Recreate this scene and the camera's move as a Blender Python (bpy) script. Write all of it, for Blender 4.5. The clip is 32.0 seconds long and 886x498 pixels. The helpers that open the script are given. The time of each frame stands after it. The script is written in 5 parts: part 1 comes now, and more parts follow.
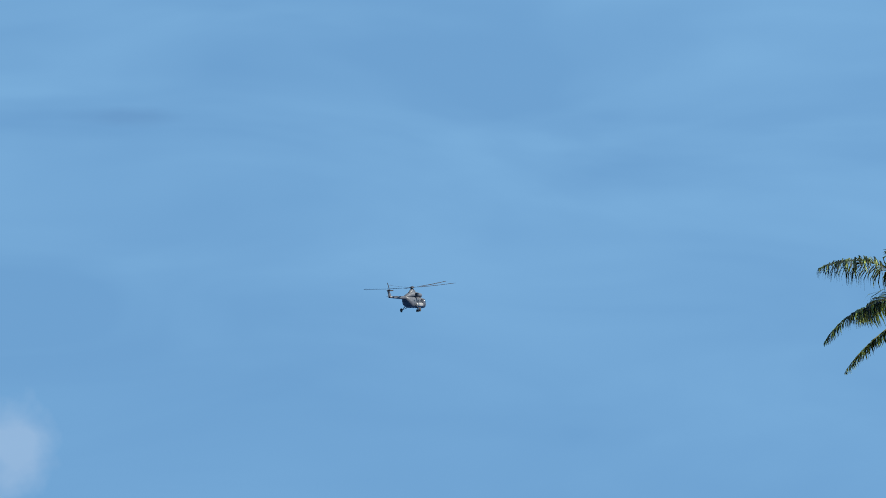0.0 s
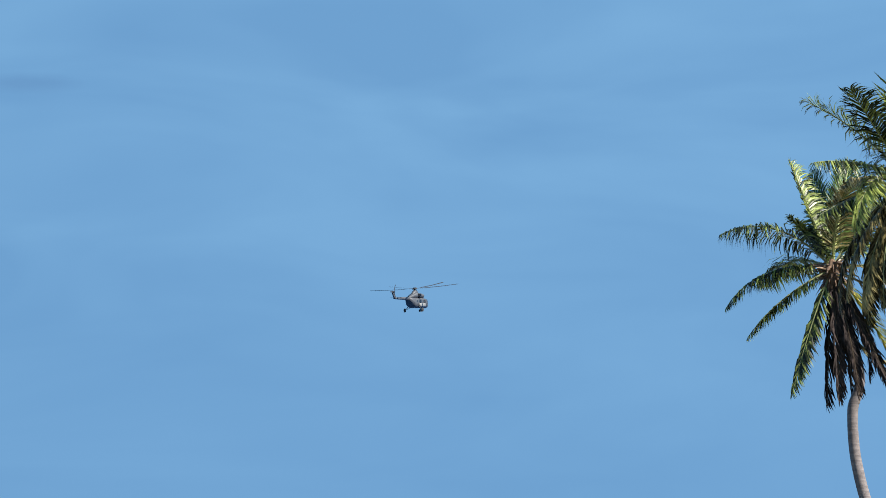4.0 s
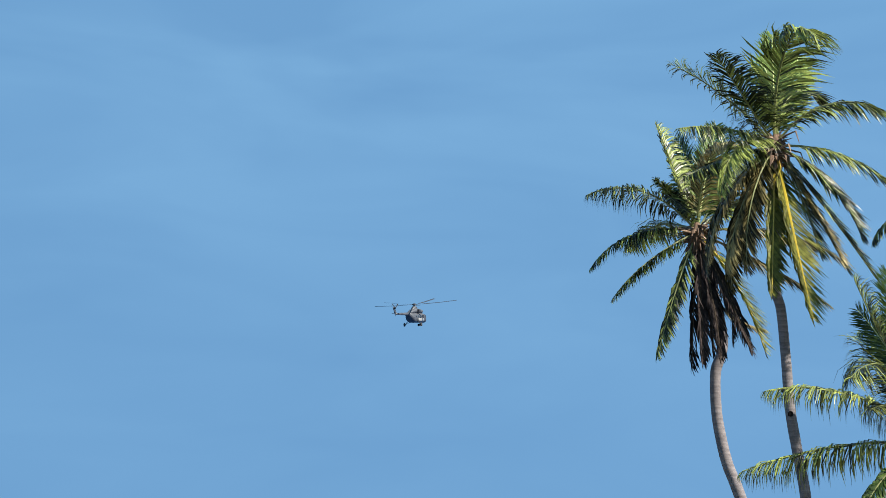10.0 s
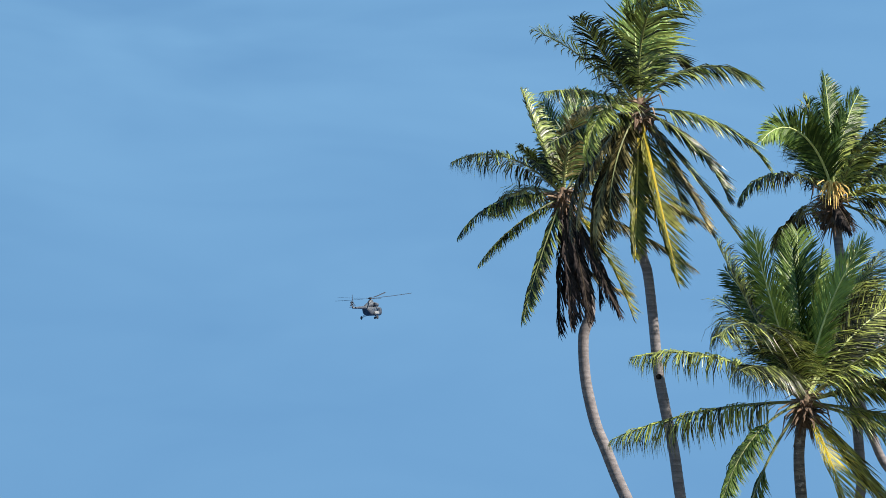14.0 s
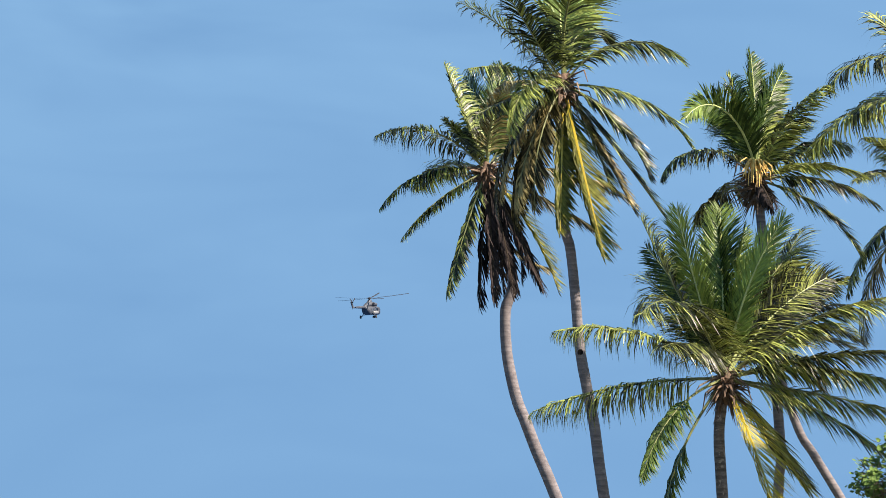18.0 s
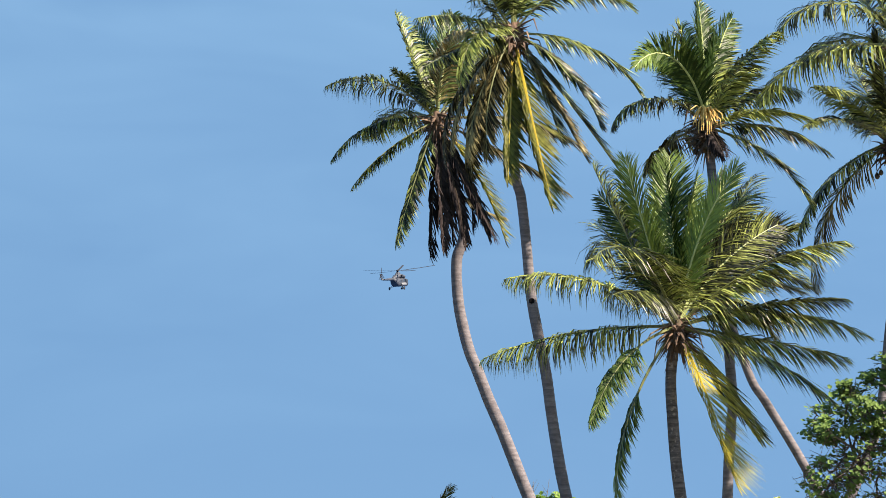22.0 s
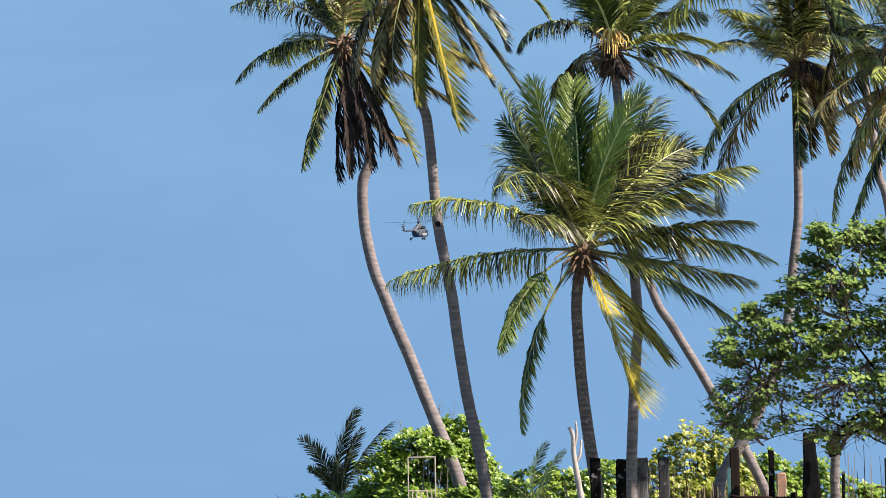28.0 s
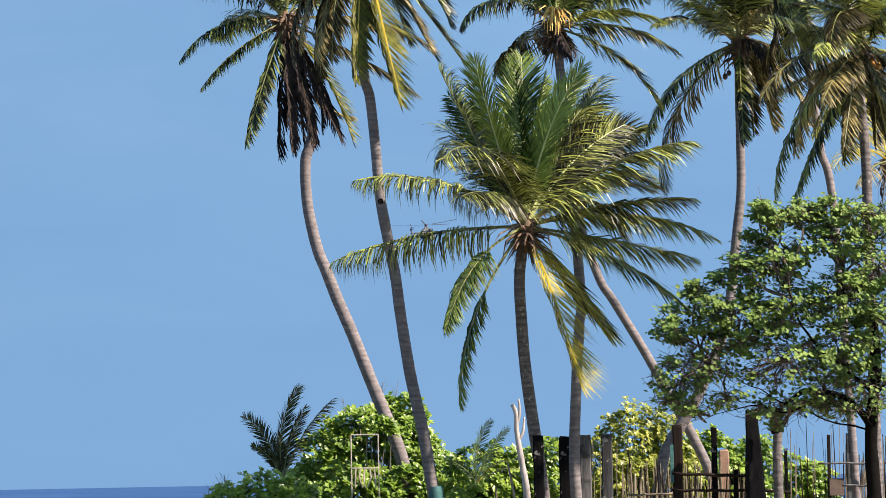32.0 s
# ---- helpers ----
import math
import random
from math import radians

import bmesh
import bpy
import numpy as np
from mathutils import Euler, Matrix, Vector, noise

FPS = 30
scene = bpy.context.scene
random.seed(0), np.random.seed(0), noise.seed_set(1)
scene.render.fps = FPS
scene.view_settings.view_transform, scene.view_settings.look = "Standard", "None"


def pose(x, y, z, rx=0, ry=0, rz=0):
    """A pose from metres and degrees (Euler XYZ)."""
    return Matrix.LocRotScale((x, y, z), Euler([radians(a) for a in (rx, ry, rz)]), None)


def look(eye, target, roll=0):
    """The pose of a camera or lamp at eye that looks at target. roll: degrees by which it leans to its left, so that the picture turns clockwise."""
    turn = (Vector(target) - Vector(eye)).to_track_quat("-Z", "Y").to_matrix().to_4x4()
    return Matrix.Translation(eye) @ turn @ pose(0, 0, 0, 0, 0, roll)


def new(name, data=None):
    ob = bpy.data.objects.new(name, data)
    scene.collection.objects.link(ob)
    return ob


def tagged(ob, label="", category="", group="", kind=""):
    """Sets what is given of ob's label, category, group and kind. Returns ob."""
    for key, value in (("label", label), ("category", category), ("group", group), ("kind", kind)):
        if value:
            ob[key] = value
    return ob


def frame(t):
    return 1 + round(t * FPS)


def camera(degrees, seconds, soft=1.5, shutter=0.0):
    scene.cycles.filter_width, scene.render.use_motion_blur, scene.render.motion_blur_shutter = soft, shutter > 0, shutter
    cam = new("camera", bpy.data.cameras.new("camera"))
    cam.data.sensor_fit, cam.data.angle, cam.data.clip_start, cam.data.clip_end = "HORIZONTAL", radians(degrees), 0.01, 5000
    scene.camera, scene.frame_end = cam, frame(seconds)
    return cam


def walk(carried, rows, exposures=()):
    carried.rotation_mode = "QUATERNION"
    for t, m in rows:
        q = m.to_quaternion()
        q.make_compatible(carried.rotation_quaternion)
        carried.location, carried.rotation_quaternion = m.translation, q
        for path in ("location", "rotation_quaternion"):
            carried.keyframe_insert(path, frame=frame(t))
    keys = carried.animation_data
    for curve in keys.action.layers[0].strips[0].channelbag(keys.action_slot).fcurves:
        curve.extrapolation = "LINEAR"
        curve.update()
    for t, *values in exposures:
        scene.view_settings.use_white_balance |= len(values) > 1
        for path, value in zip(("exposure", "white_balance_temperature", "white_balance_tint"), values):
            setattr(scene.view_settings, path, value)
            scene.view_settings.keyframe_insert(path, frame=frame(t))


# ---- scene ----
EYE = (0.0, 0.0, 1.6)
cam = camera(12.0, 32.0, soft=0.25)


def aim(yaw, pitch):
    """A point 100 m off, by the degrees to the right of north and above the horizon."""
    a, b = radians(yaw), radians(pitch)
    return (EYE[0] + 100 * math.sin(a) * math.cos(b), EYE[1] + 100 * math.cos(a) * math.cos(b), EYE[2] + 100 * math.sin(b))


# seconds, yaw, pitch, roll
PATH = [
    (0.0, -8.738, 7.065, -0.29),
    (0.5, -8.572, 7.019, -0.27),
    (1.0, -8.436, 6.964, -0.21),
    (1.5, -8.245, 6.863, -0.12),
    (2.0, -8.082, 6.775, -0.08),
    (2.5, -7.963, 6.707, -0.11),
    (3.0, -7.824, 6.652, -0.19),
    (3.5, -7.599, 6.620, -0.38),
    (5.5, -6.979, 6.431, -0.66),
    (6.0, -6.848, 6.298, -0.75),
    (6.5, -6.690, 6.184, -0.66),
    (7.0, -6.548, 6.127, -0.50),
    (7.5, -6.405, 6.135, -0.33),
    (8.0, -6.247, 6.122, -0.10),
    (8.5, -6.069, 6.098, -0.04),
    (9.0, -5.897, 6.080, 0.01),
    (9.5, -5.738, 6.053, 0.14),
    (10.0, -5.562, 6.033, 0.09),
    (10.5, -5.356, 5.987, 0.05),
    (11.0, -5.090, 5.912, -0.01),
    (11.5, -4.797, 5.827, -0.24),
    (12.0, -4.507, 5.757, -0.62),
    (12.5, -4.268, 5.696, -0.90),
    (13.0, -4.055, 5.653, -1.01),
    (13.5, -3.880, 5.619, -1.05),
    (14.0, -3.743, 5.581, -1.04),
    (14.5, -3.600, 5.535, -1.10),
    (15.0, -3.428, 5.513, -1.01),
    (15.5, -3.263, 5.514, -0.87),
    (17.5, -2.796, 5.382, -0.60),
    (18.0, -2.694, 5.206, -0.50),
    (18.5, -2.619, 4.999, -0.54),
    (19.0, -2.559, 4.862, -0.58),
    (19.5, -2.472, 4.812, -0.68),
    (20.0, -2.398, 4.812, -0.77),
    (20.5, -2.340, 4.794, -0.86),
    (21.0, -2.261, 4.727, -1.01),
    (21.5, -2.161, 4.619, -0.97),
    (22.0, -2.034, 4.512, -0.92),
    (22.5, -1.864, 4.397, -0.85),
    (23.0, -1.675, 4.304, -0.90),
    (23.5, -1.468, 4.209, -0.92),
    (24.0, -1.256, 4.130, -0.91),
    (24.5, -1.068, 4.071, -0.99),
    (25.0, -0.902, 4.020, -0.98),
    (25.5, -0.782, 3.945, -0.95),
    (27.5, -0.765, 3.491, -0.98),
    (28.0, -0.772, 3.443, -1.02),
    (28.5, -0.751, 3.425, -1.15),
    (29.0, -0.692, 3.409, -1.22),
    (29.5, -0.600, 3.371, -1.14),
    (30.0, -0.477, 3.317, -1.14),
    (30.5, -0.326, 3.259, -1.11),
    (31.0, -0.186, 3.204, -1.14),
    (31.5, -0.079, 3.157, -1.11),
    (32.0, -0.000, 3.122, -1.10),
]
# the camera opens up and warms a little as the trees fill the picture
walk(cam, [(t, look(EYE, aim(y, p), r)) for t, y, p, r in PATH],
     ((0, 1.31, 6500, 10), (15.3, 1.32, 6550, 10), (17.6, 1.48, 7000, 17), (24, 1.49, 7080, 18), (32, 1.50, 7200, 20)))

# ---- light ----
SUN_TO = Vector((0.66, -0.24, 0.71)).normalized()
world = bpy.data.worlds.new("sky")
scene.world = world
world.use_nodes = True
wt = world.node_tree
wt.nodes.clear()
w_out = wt.nodes.new("ShaderNodeOutputWorld")
w_bg = wt.nodes.new("ShaderNodeBackground")
w_sky = wt.nodes.new("ShaderNodeTexSky")
w_sky.sky_type, w_sky.sun_disc = "NISHITA", False
w_sky.sun_elevation = math.asin(SUN_TO.z)
w_sky.sun_rotation = math.atan2(SUN_TO.x, SUN_TO.y)
w_sky.altitude, w_sky.air_density, w_sky.dust_density, w_sky.ozone_density = 0, 1.0, 0.3, 2.0
w_co = wt.nodes.new("ShaderNodeTexCoord")
# the clear tropical sky stays blue nearly down to the horizon
w_lift = wt.nodes.new("ShaderNodeVectorMath")
w_lift.operation = "MULTIPLY_ADD"
w_lift.inputs[1].default_value = (1, 1, 0.05)
w_lift.inputs[2].default_value = (0, 0, 0.50)
wt.links.new(w_co.outputs["Generated"], w_lift.inputs[0])
wt.links.new(w_lift.outputs[0], w_sky.inputs[0])
# thin streaks of high cloud, thicker higher up
w_map = wt.nodes.new("ShaderNodeMapping")
w_map.inputs["Scale"].default_value = (9, 9, 34)
wt.links.new(w_co.outputs["Generated"], w_map.inputs[0])
w_noise = wt.nodes.new("ShaderNodeTexNoise")
w_noise.inputs["Scale"].default_value, w_noise.inputs["Detail"].default_value = 1.2, 3
w_noise.inputs["Distortion"].default_value = 0.6
wt.links.new(w_map.outputs[0], w_noise.inputs[0])
w_ramp = wt.nodes.new("ShaderNodeMapRange")
w_ramp.inputs[1].default_value, w_ramp.inputs[2].default_value = 0.36, 0.72
w_ramp.inputs[3].default_value, w_ramp.inputs[4].default_value = 0.0, 0.05
wt.links.new(w_noise.outputs[0], w_ramp.inputs[0])
w_sep = wt.nodes.new("ShaderNodeSeparateXYZ")
wt.links.new(w_co.outputs["Generated"], w_sep.inputs[0])
w_high = wt.nodes.new("ShaderNodeMapRange")
w_high.inputs[1].default_value, w_high.inputs[2].default_value = 0.03, 0.17
w_high.inputs[3].default_value, w_high.inputs[4].default_value = 0.25, 1.1
wt.links.new(w_sep.outputs[2], w_high.inputs[0])
w_thin = wt.nodes.new("ShaderNodeMath")
w_thin.operation = "MULTIPLY"
wt.links.new(w_ramp.outputs[0], w_thin.inputs[0])
wt.links.new(w_high.outputs[0], w_thin.inputs[1])
w_mix = wt.nodes.new("ShaderNodeMix")
w_mix.data_type = "RGBA"
w_mix.inputs[7].default_value = (6.2, 8.0, 10.0, 1)
wt.links.new(w_thin.outputs[0], w_mix.inputs[0])
wt.links.new(w_sky.outputs[0], w_mix.inputs[6])
# one small fair-weather cloud, low in the west
w_dir = wt.nodes.new("ShaderNodeVectorMath")
w_dir.operation = "DISTANCE"
w_dir.inputs[1].default_value = Vector((math.sin(radians(-14.6)), math.cos(radians(-14.6)), math.tan(radians(4.35)))).normalized()
w_wob = wt.nodes.new("ShaderNodeTexNoise")
w_wob.inputs["Scale"].default_value, w_wob.inputs["Detail"].default_value = 90.0, 4
wt.links.new(w_co.outputs["Generated"], w_wob.inputs["Vector"])
w_sum = wt.nodes.new("ShaderNodeMath")
w_sum.operation = "MULTIPLY_ADD"
w_sum.inputs[1].default_value = 0.016
wt.links.new(w_co.outputs["Generated"], w_dir.inputs[0])
wt.links.new(w_wob.outputs[0], w_sum.inputs[0])
wt.links.new(w_dir.outputs["Value"], w_sum.inputs[2])
w_puff = wt.nodes.new("ShaderNodeMapRange")
w_puff.inputs[1].default_value, w_puff.inputs[2].default_value = 0.012, 0.021
w_puff.inputs[3].default_value, w_puff.inputs[4].default_value = 0.13, 0.0
wt.links.new(w_sum.outputs[0], w_puff.inputs[0])
w_mix2 = wt.nodes.new("ShaderNodeMix")
w_mix2.data_type = "RGBA"
w_mix2.inputs[7].default_value = (7.2, 5.2, 5.2, 1)
wt.links.new(w_puff.outputs[0], w_mix2.inputs[0])
wt.links.new(w_mix.outputs[2], w_mix2.inputs[6])
# and a thin grey-blue shred above it
w_shred = wt.nodes.new("ShaderNodeVectorMath")
w_shred.operation = "MULTIPLY"
w_shred.inputs[1].default_value = (1, 1, 6)
wt.links.new(w_co.outputs["Generated"], w_shred.inputs[0])
w_far = wt.nodes.new("ShaderNodeVectorMath")
w_far.operation = "DISTANCE"
w_at = Vector((math.sin(radians(-13.1)), math.cos(radians(-13.1)), math.tan(radians(8.86)))).normalized()
w_far.inputs[1].default_value = (w_at.x, w_at.y, w_at.z * 6)
wt.links.new(w_shred.outputs[0], w_far.inputs[0])
w_edge = wt.nodes.new("ShaderNodeMath")
w_edge.operation = "MULTIPLY_ADD"
w_edge.inputs[1].default_value = 0.014
wt.links.new(w_wob.outputs[0], w_edge.inputs[0])
wt.links.new(w_far.outputs["Value"], w_edge.inputs[2])
w_veil = wt.nodes.new("ShaderNodeMapRange")
w_veil.inputs[1].default_value, w_veil.inputs[2].default_value = 0.010, 0.023
w_veil.inputs[3].default_value, w_veil.inputs[4].default_value = 0.5, 0.0
wt.links.new(w_edge.outputs[0], w_veil.inputs[0])
w_mix3 = wt.nodes.new("ShaderNodeMix")
w_mix3.data_type, w_mix3.blend_type = "RGBA", "MULTIPLY"
w_mix3.inputs[7].default_value = (0.83, 0.82, 0.86, 1)
wt.links.new(w_veil.outputs[0], w_mix3.inputs[0])
wt.links.new(w_mix2.outputs[2], w_mix3.inputs[6])
# the humid air turns it towards cyan
w_tint = wt.nodes.new("ShaderNodeMix")
w_tint.data_type, w_tint.blend_type = "RGBA", "MULTIPLY"
w_tint.inputs[0].default_value = 1.0
w_tint.inputs[7].default_value = (0.79, 1.07, 1.05, 1)
wt.links.new(w_mix3.outputs[2], w_tint.inputs[6])
wt.links.new(w_tint.outputs[2], w_bg.inputs[0])
w_bg.inputs[1].default_value = 0.0795
wt.links.new(w_bg.outputs[0], w_out.inputs[0])

sun = new("sun", bpy.data.lights.new("sun", "SUN"))
sun.data.energy, sun.data.angle, sun.data.color = 5.0, radians(0.5), (1.0, 0.93, 0.81)
sun.matrix_world = look((0, 0, 60), Vector((0, 0, 60)) - SUN_TO)


# ---- materials ----
def material(name, dark, light, rough=0.6, scale=6.0, metal=0.0, bump=0.0, through_light=0.0, stretch=(1, 1, 1), spread=0.0, gloss=0.5, skew=1.0, mottle=1.0, rings=0.0, fleck=None):
    """A procedural surface between two colours: a coarse and a fine noise, a spread from piece to piece, and relief."""
    m = bpy.data.materials.new(name)
    m.use_nodes = True
    nt = m.node_tree
    p = nt.nodes["Principled BSDF"]
    out = nt.nodes["Material Output"]
    co = nt.nodes.new("ShaderNodeTexCoord")
    mp = nt.nodes.new("ShaderNodeMapping")
    mp.inputs["Scale"].default_value = stretch
    nt.links.new(co.outputs["Object"], mp.inputs[0])
    n1 = nt.nodes.new("ShaderNodeTexNoise")
    n1.inputs["Scale"].default_value, n1.inputs["Detail"].default_value = scale, 5
    n2 = nt.nodes.new("ShaderNodeTexNoise")
    n2.inputs["Scale"].default_value, n2.inputs["Detail"].default_value = scale * 7, 3
    for n in (n1, n2):
        nt.links.new(mp.outputs[0], n.inputs["Vector"])
    mean = nt.nodes.new("ShaderNodeMath")
    mean.operation = "MULTIPLY_ADD"
    mean.inputs[1].default_value = 0.4
    nt.links.new(n2.outputs[0], mean.inputs[0])
    part_of = nt.nodes.new("ShaderNodeMath")
    part_of.operation = "MULTIPLY"
    part_of.inputs[1].default_value = 0.6
    nt.links.new(n1.outputs[0], part_of.inputs[0])
    nt.links.new(part_of.outputs[0], mean.inputs[2])
    fac = nt.nodes.new("ShaderNodeMapRange")
    fac.inputs[1].default_value, fac.inputs[2].default_value = 0.32, 0.68
    nt.links.new(mean.outputs[0], fac.inputs[0])
    last = fac.outputs[0]
    if spread:
        info = nt.nodes.new("ShaderNodeObjectInfo")
        geo = nt.nodes.new("ShaderNodeNewGeometry")
        both = nt.nodes.new("ShaderNodeMath")
        both.operation = "MULTIPLY_ADD"
        both.inputs[1].default_value = mottle
        island = nt.nodes.new("ShaderNodeMath")
        island.operation = "MULTIPLY"
        island.inputs[1].default_value = 2 - mottle
        nt.links.new(info.outputs["Random"], island.inputs[0])
        nt.links.new(geo.outputs["Random Per Island"], both.inputs[0])
        nt.links.new(island.outputs[0], both.inputs[2])
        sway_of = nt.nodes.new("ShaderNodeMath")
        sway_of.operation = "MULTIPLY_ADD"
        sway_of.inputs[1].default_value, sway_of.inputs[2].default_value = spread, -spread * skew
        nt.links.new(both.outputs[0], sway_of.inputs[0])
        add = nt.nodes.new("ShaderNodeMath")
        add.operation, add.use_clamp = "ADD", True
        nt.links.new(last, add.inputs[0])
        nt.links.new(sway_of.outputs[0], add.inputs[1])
        last = add.outputs[0]
    if rings:
        wave = nt.nodes.new("ShaderNodeTexWave")
        wave.wave_type, wave.bands_direction, wave.wave_profile = "BANDS", "Z", "SAW"
        wave.inputs["Scale"].default_value, wave.inputs["Distortion"].default_value = 1.9, 2.2
        wave.inputs["Detail"].default_value, wave.inputs["Detail Scale"].default_value = 3, 0.7
        nt.links.new(co.outputs["Object"], wave.inputs["Vector"])
        band = nt.nodes.new("ShaderNodeMath")
        band.operation, band.use_clamp = "MULTIPLY_ADD", True
        band.inputs[1].default_value = -rings
        nt.links.new(wave.outputs["Fac"], band.inputs[0])
        nt.links.new(last, band.inputs[2])
        last = band.outputs[0]
    mix = nt.nodes.new("ShaderNodeMix")
    mix.data_type = "RGBA"
    mix.inputs[6].default_value, mix.inputs[7].default_value = (*dark, 1), (*light, 1)
    nt.links.new(last, mix.inputs[0])
    if fleck:
        # pale patches of lichen or flaking: colour, size, how much is left bare
        patch = nt.nodes.new("ShaderNodeTexNoise")
        patch.inputs["Scale"].default_value, patch.inputs["Detail"].default_value = fleck[1], 4
        nt.links.new(co.outputs["Object"], patch.inputs["Vector"])
        cut = nt.nodes.new("ShaderNodeMapRange")
        cut.inputs[1].default_value, cut.inputs[2].default_value = fleck[2], fleck[2] + 0.06
        nt.links.new(patch.outputs[0], cut.inputs[0])
        over = nt.nodes.new("ShaderNodeMix")
        over.data_type = "RGBA"
        over.inputs[7].default_value = (*fleck[0], 1)
        nt.links.new(cut.outputs[0], over.inputs[0])
        nt.links.new(mix.outputs[2], over.inputs[6])
        mix = over
    nt.links.new(mix.outputs[2], p.inputs["Base Color"])
    p.inputs["Roughness"].default_value, p.inputs["Metallic"].default_value = rough, metal
    p.inputs["Specular IOR Level"].default_value = gloss
    if bump:
        b = nt.nodes.new("ShaderNodeBump")
        b.inputs["Strength"].default_value, b.inputs["Distance"].default_value = bump, 0.02
        nt.links.new(mean.outputs[0], b.inputs["Height"])
        nt.links.new(b.outputs[0], p.inputs["Normal"])
    if through_light:
        tr = nt.nodes.new("ShaderNodeBsdfTranslucent")
        nt.links.new(mix.outputs[2], tr.inputs[0])
        ms = nt.nodes.new("ShaderNodeMixShader")
        ms.inputs[0].default_value = through_light
        nt.links.new(p.outputs[0], ms.inputs[1])
        nt.links.new(tr.outputs[0], ms.inputs[2])
        nt.links.new(ms.outputs[0], out.inputs[0])
    return m


# LEAF, LEAF_WARM, LEAF_OLIVE: random near-black leaflets paint in the contrast of light and shade
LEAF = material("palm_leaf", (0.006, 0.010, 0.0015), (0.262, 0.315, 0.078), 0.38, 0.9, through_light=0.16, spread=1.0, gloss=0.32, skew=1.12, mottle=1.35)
LEAF_WARM = material("warm_palm_leaf", (0.008, 0.010, 0.0015), (0.310, 0.355, 0.086), 0.38, 0.9, through_light=0.16, spread=1.0, gloss=0.32, skew=1.10, mottle=1.35)
LEAF_FRESH = material("fresh_palm_leaf", (0.014, 0.032, 0.006), (0.172, 0.245, 0.055), 0.42, 0.7, through_light=0.16, spread=0.7, gloss=0.18, mottle=1.0)
LEAF_YELLOW = material("yellowing_palm_leaf", (0.10, 0.095, 0.012), (0.44, 0.37, 0.05), 0.5, 0.9, through_light=0.4, spread=0.5, gloss=0.2, mottle=0.5)
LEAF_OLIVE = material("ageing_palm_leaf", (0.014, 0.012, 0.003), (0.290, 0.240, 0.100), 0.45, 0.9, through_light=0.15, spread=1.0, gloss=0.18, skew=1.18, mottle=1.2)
LEAF_TAWNY = material("tawny_palm_leaf", (0.042, 0.045, 0.006), (0.25, 0.250, 0.040), 0.5, 0.9, through_light=0.28, spread=0.7, gloss=0.2, mottle=0.6)
# darker green that holds the shade on the young palm's near side
LEAF_SHADED = material("shaded_young_palm_leaf", (0.008, 0.013, 0.004), (0.085, 0.105, 0.024), 0.45, 0.9, spread=0.7, gloss=0.25, mottle=0.45)
# the blue of the reflected sky is mixed into this green
LEAF_YOUNG = material("sky_tinted_young_palm_leaf", (0.03, 0.065, 0.028), (0.16, 0.24, 0.11), 0.4, 0.9, through_light=0.1, spread=0.6, gloss=0.3, mottle=0.5)
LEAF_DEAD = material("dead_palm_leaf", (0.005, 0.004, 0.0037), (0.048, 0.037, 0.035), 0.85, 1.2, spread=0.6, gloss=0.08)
RIB = material("green_rib", (0.06, 0.07, 0.018), (0.17, 0.18, 0.055), 0.42, 3)
RIB_PALE = material("pale_green_rib", (0.22, 0.26, 0.09), (0.38, 0.42, 0.17), 0.42, 3)
RIB_YELLOW = material("yellow_rib", (0.26, 0.19, 0.012), (0.42, 0.31, 0.025), 0.45, 3)
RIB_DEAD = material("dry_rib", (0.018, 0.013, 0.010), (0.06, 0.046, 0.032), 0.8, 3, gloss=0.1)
BARK = material("palm_bark", (0.105, 0.094, 0.098), (0.225, 0.200, 0.202), 0.9, 3.5, bump=0.4, stretch=(1, 1, 3), gloss=0.15, rings=0.30)
BARK_DARK = material("weathered_palm_bark", (0.060, 0.055, 0.057), (0.195, 0.176, 0.175), 0.9, 3.5, bump=0.7, stretch=(1, 1, 3), gloss=0.15, rings=0.35, fleck=((0.24, 0.22, 0.21), 9.0, 0.60))
BARK_GREY = material("dark_grey_palm_bark", (0.100, 0.092, 0.097), (0.225, 0.205, 0.210), 0.9, 3.5, bump=0.4, stretch=(1, 1, 3), gloss=0.15, rings=0.35)
FIBRE = material("crown_fibre", (0.022, 0.015, 0.010), (0.165, 0.100, 0.062), 0.9, 8, bump=0.6)
STRAW = material("dry_straw_husk", (0.12, 0.075, 0.045), (0.36, 0.25, 0.17), 0.8, 7, spread=0.6)
FLOWER = material("palm_flower_straw", (0.42, 0.24, 0.05), (0.66, 0.44, 0.13), 0.7, 8, spread=0.4)
NUT_DARK = material("ripe_coconut_husk", (0.018, 0.012, 0.008), (0.075, 0.045, 0.022), 0.6, 6)
NUT_GOLD = material("golden_coconut_husk", (0.36, 0.15, 0.025), (0.56, 0.27, 0.05), 0.45, 6)
SHRUB_LEAF = material("shrub_leaf", (0.07, 0.15, 0.014), (0.36, 0.50, 0.075), 0.34, 1.2, through_light=0.42, spread=0.6)
SHRUB_YELLOW = material("yellow_green_shrub_leaf", (0.13, 0.18, 0.02), (0.44, 0.46, 0.09), 0.36, 1.2, through_light=0.48, spread=0.6)
TREE_LEAF = material("tree_leaf", (0.020, 0.050, 0.009), (0.175, 0.265, 0.066), 0.5, 0.8, through_light=0.28, spread=0.4, gloss=0.14)
TWIG = material("grey_twig", (0.06, 0.05, 0.04), (0.22, 0.19, 0.16), 0.85, 5)
TREE_TWIG = material("brown_tree_twig", (0.02, 0.016, 0.013), (0.16, 0.125, 0.098), 0.85, 5, gloss=0.15)
